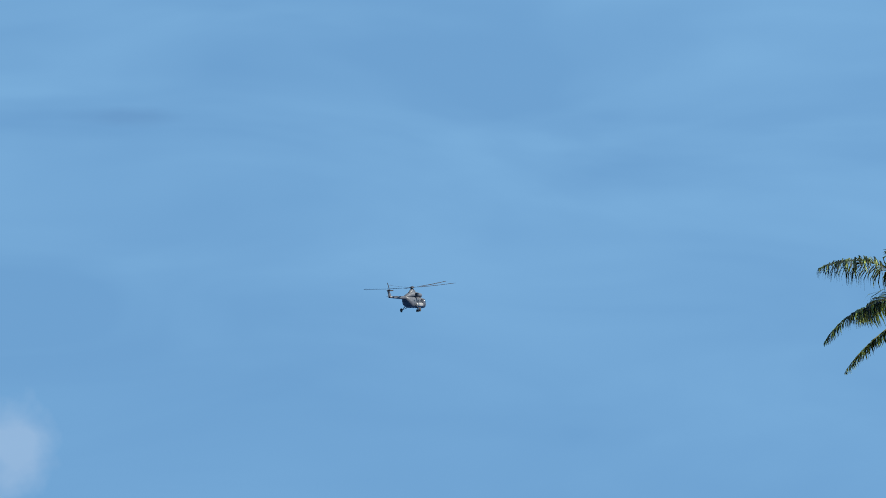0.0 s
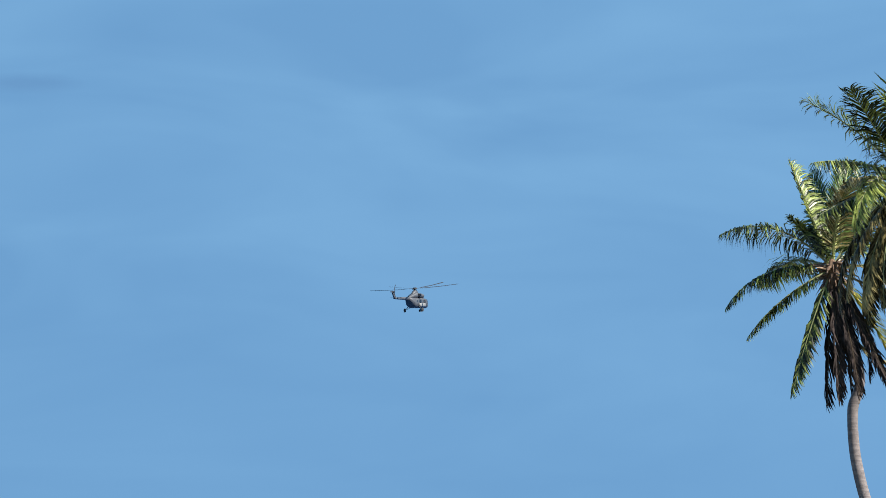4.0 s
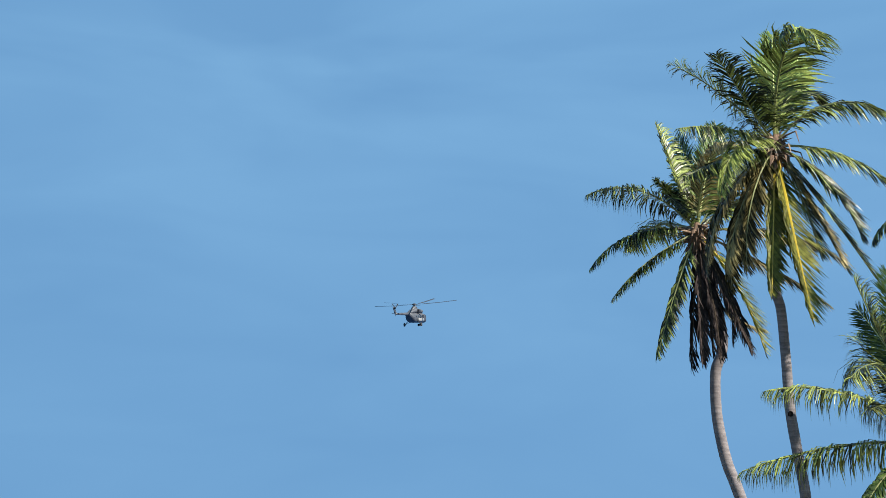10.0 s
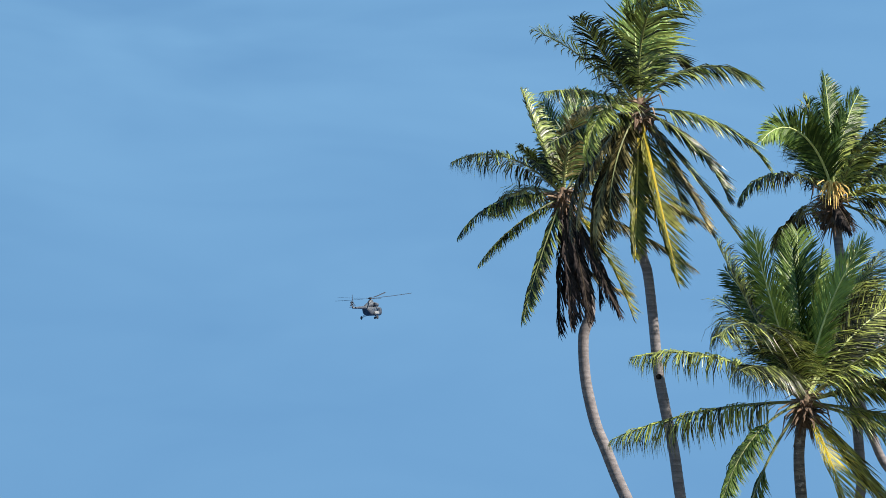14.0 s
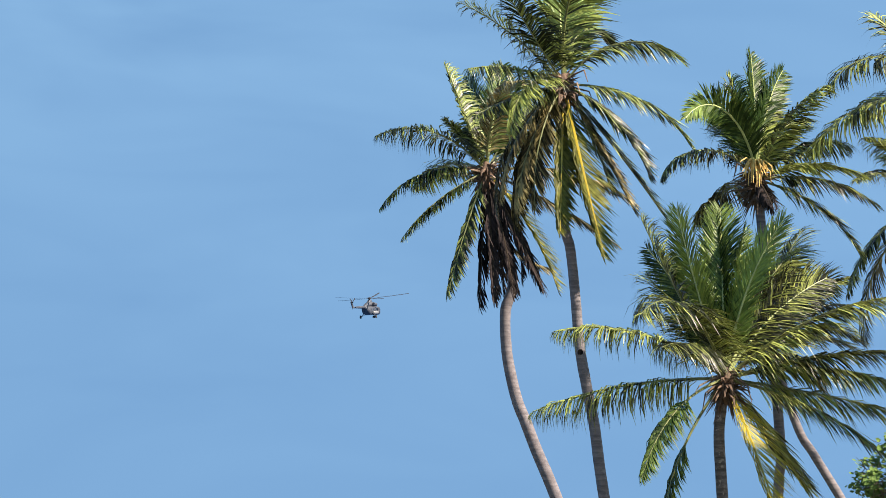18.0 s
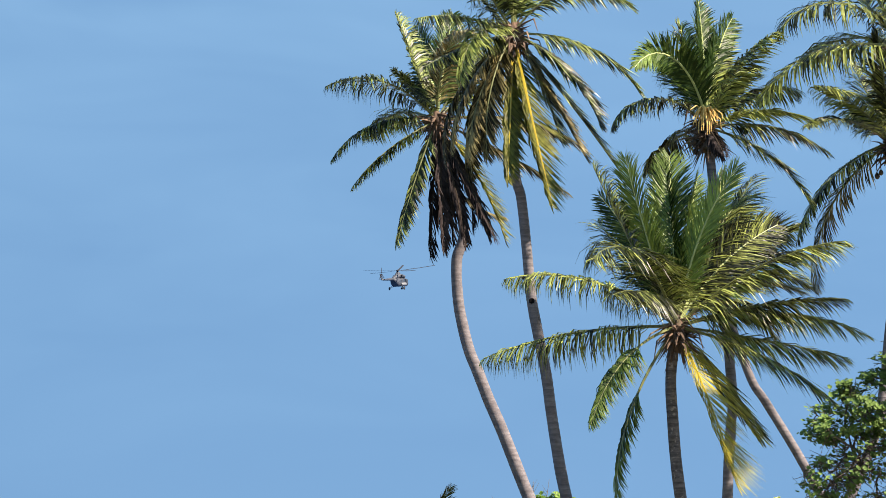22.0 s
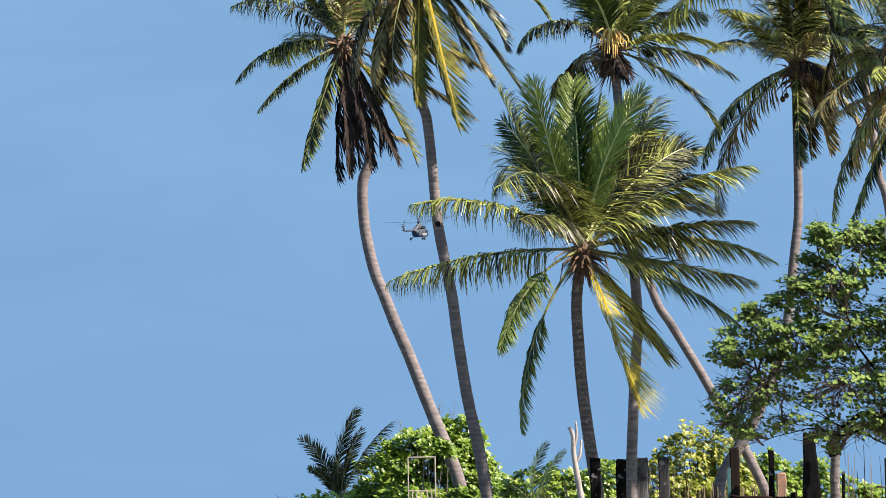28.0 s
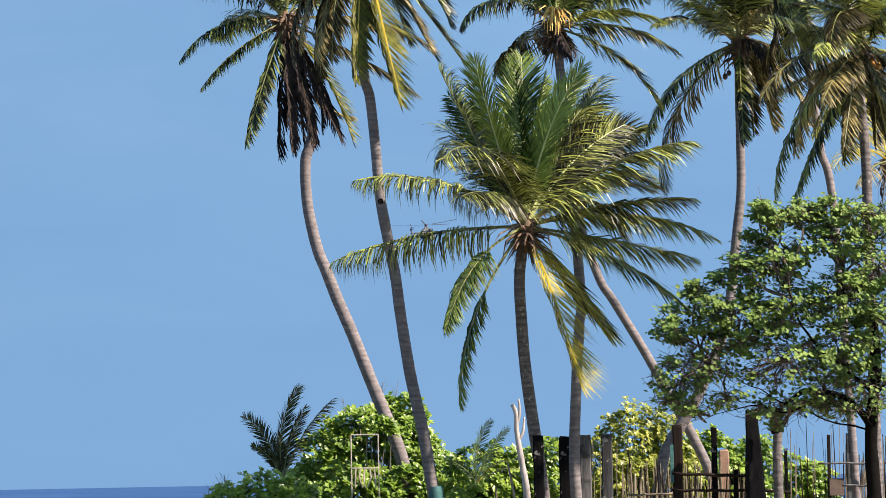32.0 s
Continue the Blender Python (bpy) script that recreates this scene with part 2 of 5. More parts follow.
# near black: the crown's shade on trunk and limbs is in this colour
TREE_BARK_SHADED = material("shaded_tree_bark", (0.002, 0.0019, 0.0018), (0.008, 0.007, 0.0065), 0.9, 4, bump=0.6, gloss=0.04)
WOOD_BLACK = material("black_timber", (0.0006, 0.0006, 0.0008), (0.006, 0.0062, 0.007), 0.85, 9, bump=0.6, gloss=0.08, stretch=(1, 1, 0.05), fleck=((0.13, 0.125, 0.125), 7.0, 0.615))
WOOD_CHAR = material("weathered_charcoal_timber", (0.0015, 0.0016, 0.002), (0.010, 0.0105, 0.012), 0.85, 6, bump=0.6, gloss=0.05, stretch=(1, 1, 0.3), fleck=((0.05, 0.047, 0.046), 4.0, 0.68))
WOOD_GREY = material("silvered_grey_timber", (0.018, 0.019, 0.021), (0.15, 0.152, 0.16), 0.85, 7, bump=0.6, gloss=0.08, stretch=(1, 1, 0.05), fleck=((0.03, 0.03, 0.032), 1.6, 0.55))
WOOD_SLATE = material("slate_grey_timber", (0.008, 0.0085, 0.010), (0.075, 0.078, 0.085), 0.85, 7, bump=0.6, gloss=0.06, stretch=(1, 1, 0.05), fleck=((0.16, 0.16, 0.16), 6.0, 0.60))
WOOD_BROWN = material("weathered_brown_timber", (0.004, 0.003, 0.0028), (0.026, 0.018, 0.015), 0.85, 3, bump=0.6, gloss=0.08, stretch=(1, 1, 0.05))
STICK = material("dry_paling_stick", (0.06, 0.05, 0.036), (0.30, 0.25, 0.18), 0.85, 4, spread=0.6, stretch=(1, 1, 0.3))
DRIFT = material("bleached_driftwood", (0.13, 0.12, 0.115), (0.37, 0.345, 0.33), 0.85, 4, bump=0.5, stretch=(1, 1, 0.3))
WHITE_PAINT = material("chalky_white_paint", (0.26, 0.22, 0.17), (0.50, 0.46, 0.40), 0.7, 5)
CLOTH = material("teal_cloth", (0.010, 0.055, 0.058), (0.045, 0.16, 0.165), 0.9, 4, bump=0.4)
STUMP_TAN = material("pinkish_tan_wood", (0.17, 0.095, 0.062), (0.34, 0.21, 0.145), 0.85, 4, bump=0.5)
RUST = material("rusty_sheet", (0.05, 0.034, 0.028), (0.15, 0.105, 0.088), 0.8, 3)
SAND = material("scrubby_sand", (0.06, 0.07, 0.025), (0.30, 0.26, 0.18), 0.95, 0.8, bump=0.4)
SEA = material("deep_blue_sea", (0.012, 0.040, 0.11), (0.030, 0.075, 0.17), 0.7, 0.02, stretch=(1, 0.25, 1), gloss=0.02)
GREY_PAINT = material("blotched_military_grey_paint", (0.014, 0.017, 0.026), (0.078, 0.084, 0.094), 0.55, 0.42)
PALE_PAINT = material("pale_grey_paint", (0.12, 0.123, 0.125), (0.22, 0.22, 0.215), 0.5, 0.8)
BLACK_RUBBER = material("black_rubber", (0.012, 0.012, 0.013), (0.03, 0.03, 0.03), 0.8, 4)
DARK_METAL = material("dark_metal", (0.008, 0.008, 0.010), (0.022, 0.022, 0.026), 0.6, 4)
GLASS_DARK = material("dark_cockpit_glass", (0.015, 0.02, 0.028), (0.03, 0.04, 0.05), 0.08, 2, gloss=0.8)


# ---- mesh helpers ----
class Shell:
    """Vertices and faces that are gathered into one mesh."""

    def __init__(self):
        self.v, self.f = [], []

    def add(self, verts, faces):
        k = len(self.v)
        self.v.extend(tuple(q) for q in verts)
        self.f.extend(tuple(i + k for i in face) for face in faces)

    def tube(self, points, radii, sides=8, closed=True, squash=1.0):
        """A tube along a line of points."""
        pts = [Vector(q) for q in points]
        k, n = len(self.v), len(pts)
        side = None
        for i, q in enumerate(pts):
            way = (pts[min(i + 1, n - 1)] - pts[max(i - 1, 0)]).normalized()
            ref = side if side is not None else (Vector((0, 1, 0)) if abs(way.y) < 0.9 else Vector((1, 0, 0)))
            side = (ref - way * ref.dot(way)).normalized()
            other = way.cross(side)
            r = radii[i] if isinstance(radii, (list, tuple)) else radii
            for j in range(sides):
                a = 2 * math.pi * j / sides
                self.v.append(tuple(q + side * (r * math.cos(a)) + other * (r * squash * math.sin(a))))
        for i in range(n - 1):
            for j in range(sides):
                a, b = k + i * sides + j, k + i * sides + (j + 1) % sides
                self.f.append((a, b, b + sides, a + sides))
        if closed:
            self.f.append(tuple(range(k + sides - 1, k - 1, -1)))
            self.f.append(tuple(range(k + (n - 1) * sides, k + n * sides)))

    def mesh(self, name, mat, smooth=False):
        me = bpy.data.meshes.new(name)
        me.from_pydata(self.v, [], self.f)
        me.materials.append(mat)
        if smooth:
            me.polygons.foreach_set("use_smooth", [True] * len(me.polygons))
        me.update()
        return me


def part(name, shell, mat, parent, label="", at=(0, 0, 0), smooth=False, kind=""):
    ob = new(name, shell.mesh(name, mat, smooth))
    ob.parent = parent
    ob.location = at
    return tagged(ob, label, kind=kind)


def thing(name, at, label, category, group=""):
    ob = new(name)
    ob.location = at
    ob.empty_display_size = 0.3
    return tagged(ob, label, category, group)


def box_shell(x0, x1, y0, y1, z0, z1, bevel=0.02):
    """A box with bevelled edges."""
    bm = bmesh.new()
    bmesh.ops.create_cube(bm, size=1)
    for q in bm.verts:
        q.co = Vector(((x0 + x1) / 2 + q.co.x * (x1 - x0), (y0 + y1) / 2 + q.co.y * (y1 - y0), (z0 + z1) / 2 + q.co.z * (z1 - z0)))
    if bevel:
        bmesh.ops.bevel(bm, geom=bm.edges[:], offset=bevel, segments=1, affect="EDGES")
    s = Shell()
    bm.verts.index_update()
    s.add([q.co for q in bm.verts], [[q.index for q in f.verts] for f in bm.faces])
    bm.free()
    return s


def smooth_line(points, steps):
    """A curve through points, by Catmull and Rom."""
    p = [Vector(q) for q in points]
    p = [2 * p[0] - p[1]] + p + [2 * p[-1] - p[-2]]
    out = []
    for i in range(1, len(p) - 2):
        for k in range(steps):
            t = k / steps
            out.append(0.5 * (2 * p[i] + (p[i + 1] - p[i - 1]) * t + (2 * p[i - 1] - 5 * p[i] + 4 * p[i + 1] - p[i + 2]) * t * t
                              + (3 * p[i] - p[i - 1] - 3 * p[i + 1] + p[i + 2]) * t ** 3))
    return out + [p[-2]]


# ---- ground and sea ----
def ground():
    s = Shell()
    nx, ny = 60, 60
    for j in range(ny + 1):
        for i in range(nx + 1):
            x, y = -260 + 520 * i / nx, -120 + 330 * j / ny
            edge = max(0.0, (y - 160) / 50, (abs(x) - 200) / 60, (-70 - y) / 50)
            shore = max(0.0, (-12 - x) / 30) if y > 90 else 0.0
            z = 0.12 * noise.noise(Vector((x * 0.08, y * 0.08, 0))) - 6 * max(edge, shore) ** 1.5
            s.v.append((x, y, max(z, -5)))
    for j in range(ny):
        for i in range(nx):
            a = j * (nx + 1) + i
            s.f.append((a, a + 1, a + nx + 2, a + nx + 1))
    tagged(new("ground", s.mesh("ground", SAND, True)), "sandy ground with low scrub under the palms", kind="structure")
    w = Shell()
    rings = [0, 60, 140, 240, 400, 700, 1100, 1700, 2600, 3800, 4900]
    n = 96
    for r in rings[1:]:
        for k in range(n):
            a = 2 * math.pi * k / n
            w.v.append((r * math.cos(a), r * math.sin(a), -1.3 + 0.15 * noise.noise(Vector((r * 0.02, k * 0.7, 3)))))
    w.f.append(tuple(range(n)))
    for i in range(len(rings) - 2):
        for k in range(n):
            a, b = i * n + k, i * n + (k + 1) % n
            w.f.append((a, a + n, b + n, b))
    tagged(new("water", w.mesh("water", SEA, True)), "open blue sea out to the horizon", kind="structure")


ground()

# ---- coconut palms ----
# leaf, rib, how far the leaflets hang, their length
LOOKS = {
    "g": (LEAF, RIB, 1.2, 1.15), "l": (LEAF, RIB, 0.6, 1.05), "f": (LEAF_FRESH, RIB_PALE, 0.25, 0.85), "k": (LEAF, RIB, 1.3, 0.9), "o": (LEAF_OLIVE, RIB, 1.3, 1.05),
    # h uses the deeper fresh green as painted shade on fronds turned from the sun
    "v": (LEAF, RIB_PALE, 0.25, 0.85), "y": (LEAF_YELLOW, RIB_YELLOW, 0.45, 1.1), "h": (LEAF_FRESH, RIB, 1.0, 0.85), "s": (LEAF_SHADED, RIB, 0.25, 0.8), "w": (LEAF_TAWNY, RIB_YELLOW, 0.8, 0.95), "d": (LEAF_DEAD, RIB_DEAD, 1.8, 0.75),
}
WIND = Vector((0.38, 0.0, 0.0))


def frond(parent, hub, azimuth, lift, droop, length, look_of, face, rng, count=84, leaf=1.0, broad=1.0, tone=None):
    """One feather leaf: a rib that bends down along its length, with two rows of hanging leaflets."""
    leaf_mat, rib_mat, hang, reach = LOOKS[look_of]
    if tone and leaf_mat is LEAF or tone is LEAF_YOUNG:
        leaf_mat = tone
    az, e0, dr = radians(azimuth), radians(lift), radians(droop)
    out = Vector((math.cos(az), math.sin(az), 0))
    across = Vector((-math.sin(az), math.cos(az), 0))
    n = 24
    line, ways = [Vector((0, 0, 0))], []
    for i in range(n):
        e = e0 - dr * ((i + 0.5) / n) ** 1.3
        way = out * math.cos(e) + Vector((0, 0, math.sin(e)))
        ways.append(way)
        line.append(line[-1] + way * (length / n))
    ways.append(ways[-1])
    turn, roll = rng.uniform(-0.5, 0.5), rng.uniform(-0.5, 0.5)
    rib = Shell()
    rib.tube([line[i] for i in range(0, n + 1, 2)], [{"w": 0.042, "f": 0.046, "v": 0.046}.get(look_of, 0.038) * (1 - 0.88 * i / n) * length / 4.5 + 0.006 for i in range(0, n + 1, 2)], 5)
    s = Shell()
    tatter = 0.55 if look_of == "d" else 0.2
    ragged = rng.uniform(0.3, 0.5) if look_of == "d" else rng.uniform(0.03, 0.14)
    phase = rng.uniform(0, 50)
    open_, first = 1.0, 0.38 if look_of == "h" else 0.13
    wind = WIND
    if look_of in "fsv":
        roll = 0.0
        count, ragged, open_, wind = int(count * 1.25), 0.03, 0.3, WIND * 0.25
    for k in range(count):
        q = first + (1 - first) * (k + 0.5) / count
        bunch = open_ * noise.noise(Vector((q * 13, phase, 0)))
        gap = open_ * noise.noise(Vector((q * 6, 0, phase)))
        f = q * n
        i = min(int(f), n - 1)
        root = line[i].lerp(line[i + 1], f - i)
        way = ways[i]
        up = across.cross(way) * -1
        if up.z < 0 and abs(way.z) < 0.9:
            up = -up
        long = leaf * reach * length / 4.4 * (0.42 + 0.58 * math.sin(math.pi * min(1, 0.14 + 0.62 * q)) ** 0.8) * (1 - 0.25 * max(0.0, (q - 0.5) / 0.5)) * (1 if q < 0.85 else 1 - 0.55 * ((q - 0.85) / 0.15) ** 1.3)
        forward = 0.8 + 0.7 * q ** 2 if look_of in "fsv" else 0.7 + 1.2 * q ** 2
        forward += (0.2 if look_of == "y" else 0.75) * max(0.0, -way.z)
        down = 0.0 if look_of in "dy" else max(0.0, -way.z)
        long *= 1 - 0.22 * down
        for side in (-1, 1):
            if rng.random() < ragged + 0.35 * max(0.0, q - 0.72) + max(0.0, gap * side) * 0.5:
                continue
            lat = across * (side * math.cos(turn * side)) + up * (0.25 + math.sin(turn) * side * 0.6 + rng.uniform(-0.15, 0.15))
            if look_of in "fsv":
                lat = Matrix.Rotation(radians(face), 3, way) @ (way.cross(Vector((0, 1, 0))).normalized() * (0.95 * side) + Vector((0, -0.2, 0.1)))
            d1 = (lat + way * (forward + 0.55 * bunch + rng.uniform(-0.22, 0.22)) + wind * 0.5).normalized()
            flop = hang * (1 - 0.45 * q) * (1 - 0.72 * max(0.0, way.z)) * rng.uniform(0.6, 1.4) * (1 + 0.5 * gap) * (1 - 0.6 * down)
            d1 = (d1 + Vector((0, 0, -0.3 * flop))).normalized()
            d2 = (d1 + Vector((rng.uniform(-tatter, tatter), rng.uniform(-tatter, tatter), -1.15 * flop)) + wind).normalized()
            d3 = (d2 + Vector((rng.uniform(-0.15, 0.15), rng.uniform(-0.15, 0.15), -1.0 * flop)) + wind).normalized()
            ln = long * rng.uniform(0.8, 1.18)
            wide = (0.011 + 0.010 * math.sin(math.pi * q)) * (0.5 + 0.5 * length / 4.4) * broad
            a = root
            b = a + d1 * (ln * 0.38)
            c = b + d2 * (ln * 0.34)
            d = c + d3 * (ln * 0.28)
            flat = (way - d1 * way.dot(d1)).normalized()
            flat = (flat + d1.cross(flat) * (roll + rng.uniform(-0.45, 0.45))).normalized()
            flat2 = (flat + up * 0.3).normalized()
            s.add([a - flat * wide * 0.5, a + flat * wide * 0.5, b - flat * wide, b + flat * wide, c - flat2 * wide * 0.8, c + flat2 * wide * 0.8, d],
                  [(0, 1, 3, 2), (2, 3, 5, 4), (4, 5, 6)])
    label = {"y": "yellowing feathery palm frond", "w": "olive palm frond on a bright yellow rib", "o": "olive ageing palm frond", "d": "dead brown hanging frond"}.get(look_of, "")
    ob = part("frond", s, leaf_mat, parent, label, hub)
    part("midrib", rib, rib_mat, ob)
    return ob


FRONDS = []


def palm(label, x, y, hub, spine, low, high, fronds, seed, bark=BARK, nuts=(), flower=False, count=104, leaf=1.08, fibre=1.0, trunk=True, broad=1.3, tone=None, spathes=0):
    """A coconut palm: ringed trunk along a bent line, fibre at the crown, and its fronds."""
    rng = random.Random(seed)
    top = thing("coconut_palm", (x, y, 0), label, "palm tree", "coconut palms by the fence")
    hub3 = Vector((hub[0], 0, hub[1]))
    if trunk:
        pts = [(0, 0, -0.15)] + [(a, 0, b) for a, b in spine] + [(hub3.x, 0, hub3.z)]
        fine = smooth_line(pts, 14)
        run, total = [0.0], 0.0
        for a, b in zip(fine, fine[1:]):
            total += (b - a).length
            run.append(total)
        s = Shell()
        line, radii, here, i = [], [], 0.0, 0
        while here < total - 0.02:
            while run[i + 1] < here:
                i += 1
            p = fine[i].lerp(fine[i + 1], (here - run[i]) / max(1e-6, run[i + 1] - run[i]))
            q = here / total
            r = low + (high - low) * q + 0.12 * max(0, 1 - here / 0.9) ** 2
            r *= 1 + 0.04 * noise.noise(Vector((here * 1.3, seed, 0)))
            step = rng.uniform(0.08, 0.17)
            for u, k in ((0, 1.010), (0.25, 1.0), (0.8, 0.996)):
                line.append(p + (fine[i + 1] - fine[i]).normalized() * (step * u))
                radii.append(r * k * rng.uniform(0.994, 1.006))
            here += step
        s.tube(line, radii, 12)
        part("trunk", s, bark, top, smooth=True)
    if fibre:
        f = Shell()
        for k in range(int(60 * fibre)):
            a, e = rng.uniform(0, 6.283), rng.uniform(-1.1, 0.9)
            d = Vector((math.cos(a) * math.cos(e), math.sin(a) * math.cos(e), math.sin(e)))
            ln = rng.uniform(0.35, 0.85)
            o = hub3 + Vector((0, 0, rng.uniform(-0.5, 0.2)))
            f.tube([o + d * 0.05, o + d * ln * 0.6, o + d * ln + Vector((0, 0, -0.16))], [0.10, 0.055, 0.01], 5, squash=0.45)
        f.tube([hub3 + Vector((0, 0, -0.75)), hub3 + Vector((0, 0, -0.4)), hub3, hub3 + Vector((0, 0, 0.35))], [high * 1.02, high * 1.7, high * 1.8, 0.05], 9)
        part("crown_fibre", f, FIBRE, top, "brown fibrous leaf bases")
    for k in range(spathes):
        s = Shell()
        a, e, ln = rng.uniform(0, 6.283), rng.uniform(-0.5, 0.7), rng.uniform(0.55, 1.05)
        d = Vector((math.cos(a) * math.cos(e), math.sin(a) * math.cos(e) - 0.25, math.sin(e)))
        o = hub3 + Vector((0, 0, rng.uniform(-0.45, 0.1)))
        tip = o + d * ln + Vector((0, 0, -0.5 * ln * rng.uniform(0.4, 1.3)))
        s.tube([o, o + d * ln * 0.45, o + d * ln * 0.85 + Vector((0, 0, -0.1)), tip], [0.05, 0.055, 0.035, 0.012], 5, squash=0.6)
        part("spathe", s, FIBRE if k % 3 else STRAW, top, "dry curled spathe")
    for row in fronds:
        FRONDS.append((frond(top, hub3, *row, rng, count, leaf, broad, tone), row[3]))
    if nuts == "brown":
        nuts = tuple((0.42 * math.cos(k * 1.05 + seed), 0.42 * math.sin(k * 1.05 + seed), -0.42 - 0.12 * (k % 3), rng.uniform(0.085, 0.115), NUT_DARK, "brown coconut") for k in range(9))
    for dx, dy, dz, r, mat, word in nuts:
        s = Shell()
        c = hub3 + Vector((dx, dy, dz))
        s.tube([c + Vector((0, 0, -r * 1.25)), c + Vector((0, 0, -r)), c + Vector((0, 0, -r * 0.3)), c + Vector((0, 0, r * 0.5)), c + Vector((0, 0, r * 1.1))],
               [r * 0.2, r * 0.7, r, r * 0.85, r * 0.25], 10)
        part("coconut", s, mat, top, word, smooth=True)
        if dz < -0.9:
            s = Shell()
            s.tube([hub3 + Vector((0, -0.1, -0.2)), hub3 + Vector((dx * 0.9, dy * 0.8, -0.35)), hub3 + Vector((dx * 1.05, dy, dz * 0.6)), c + Vector((0, 0, r))], [0.025, 0.022, 0.018, 0.012], 5)
            part("stalk", s, FIBRE, top, "bent fruit stalk")
    if flower:
        s = Shell()
        for k in range(34):
            a = rng.uniform(-2.6, -0.5)
            d = Vector((math.cos(a), math.sin(a), rng.uniform(-0.4, 0.5)))
            o = hub3 + Vector((-0.08, -0.55, 0.4))
            ln = rng.uniform(0.3, 0.6)
            s.tube([o, o + d * ln * 0.6, o + d * ln + Vector((0, 0, -0.22)), o + d * ln * 1.05 + Vector((0, 0, -0.5 * rng.uniform(0.5, 1.2)))], [0.028, 0.024, 0.02, 0.008], 4)
        part("flower_spray", s, FLOWER, top, "straw-orange flower spray")
    return top


def frond_rows(text):
    """Fronds written as azimuth/lift/droop/length/look, and for a flat one how far its face turns to the east."""
    rows = []
    for word in text.split():
        a, b, c, d, e, *f = word.split("/")
        rows.append((float(a), float(b), float(c), float(d), e, float(f[0]) if f else 0.0))
    return rows


palm("tall coconut palm with a curving grey trunk and dead skirt", -0.91, 135, (-4.02, 16.41), [(-0.5, 2.11), (-0.82, 3.11), (-1.34, 4.43), (-1.77, 5.57), (-2.12, 6.49), (-2.5, 7.4), (-2.84, 8.32), (-3.09, 8.96), (-3.29, 9.78), (-3.43, 10.69), (-3.45, 11.87), (-3.23, 13.14)], 0.225, 0.15, frond_rows("""
    205/48/74/4.2/g 190/10/69/3.9/k 208/-25/27/3.8/k 233/-59/10/4.6/k 150/68/2/3.85/k 105/55/8/4.4/f/-46
    215/54/20/2.3/k 74/66/10/4.2/f/0 293/85/103/4.5/o 327/-45/27/4.9/w 360/8/48/5.0/o 0/-25/11/4.8/o
    255/-78/6/4.6/d 318/-57/3/4.8/d 22/-55/37/3.8/d 86/-44/14/4.0/d 52/40/37/3.9/g 180/-88/81/4.1/o
    126/22/54/4.3/g 282/-70/12/4.5/d 328/-57/15/4.4/d 73/-51/37/4.2/d 302/-62/15/4.5/d
    40/58/40/4.2/l
"""), 11, fibre=1.4, spathes=18, count=122, broad=1.45)
PALM_B = palm("tallest coconut palm with yellowing hanging fronds and knotted trunk", -0.21, 126, (-2.04, 18.02), [(-0.28, 1.61), (-0.52, 3.17), (-0.83, 4.69), (-1.08, 6.39), (-1.24, 7.74), (-1.46, 8.94), (-1.65, 10.12), (-1.75, 11.48), (-1.89, 13.01), (-2.08, 14.13)], 0.187, 0.135, frond_rows("""
    180/50/24/4.01/g 241/35/-1/4.11/g 292/99/146/5.97/g 93/65/15/4.39/f 57/84/138/4.01/l 360/55/103/4.20/g
    360/0/61/4.48/g 327/-25/45/4.39/g 0/-51/6/5.04/g 266/-66/2/5.04/w 291/-62/-5/6.35/w 228/13/25/4.11/g
    240/12/98/4.01/l 180/-34/64/4.67/o 135/-40/57/4.85/o 338/-58/4/4.57/o 226/-12/15/3.92/g 78/54/19/4.48/f
    237/-45/54/4.39/o 47/-47/23/3.83/g
    222/-48/38/4.4/o 205/-38/48/4.3/o
"""), 12, bark=BARK_GREY, fibre=2.0, nuts="brown", spathes=14, count=110, broad=1.45)
palm("low full-crowned coconut palm with windswept fronds and dark trunk", 2.78, 119, (-0.44, 8.68), [(-0.14, 1.71), (-0.33, 3.1), (-0.52, 4.72), (-0.6, 6.0), (-0.63, 7.28)], 0.185, 0.15, frond_rows("""
    180/38/49/5.1/g 180/1/23/5.5/g 233/-14/51/5.1/h 206/-50/41/5.6/h 301/-52/11/5.5/y 47/-39/3/4.8/g
    338/-15/28/5.4/g 351/-9/6/4.8/g 360/14/43/5.5/k 346/16/19/4.9/k 347/40/35/5.3/g 38/62/66/5.4/v/14
    93/80/14/5.2/f/6 340/79/27/4.9/f/-46 180/72/-6/5.0/f/-46 180/61/-5/5.1/k 127/47/12/4.9/g 244/52/84/6.1/g
    102/74/6/5.0/f/-46 62/76/11/4.6/f/62 52/53/9/4.7/l 119/55/16/4.7/g 72/43/32/5.0/l 107/38/32/5.3/l
    47/28/13/4.6/l 41/36/54/5.2/l 248/24/39/5.0/g 53/61/29/5.4/g 250/74/85/3.2/g 150/66/20/4.6/f/-46 30/55/32/4.6/v/0
"""), 14, tone=LEAF_WARM, bark=BARK_DARK, count=122, leaf=1.14, broad=1.1, fibre=2.6, spathes=16)
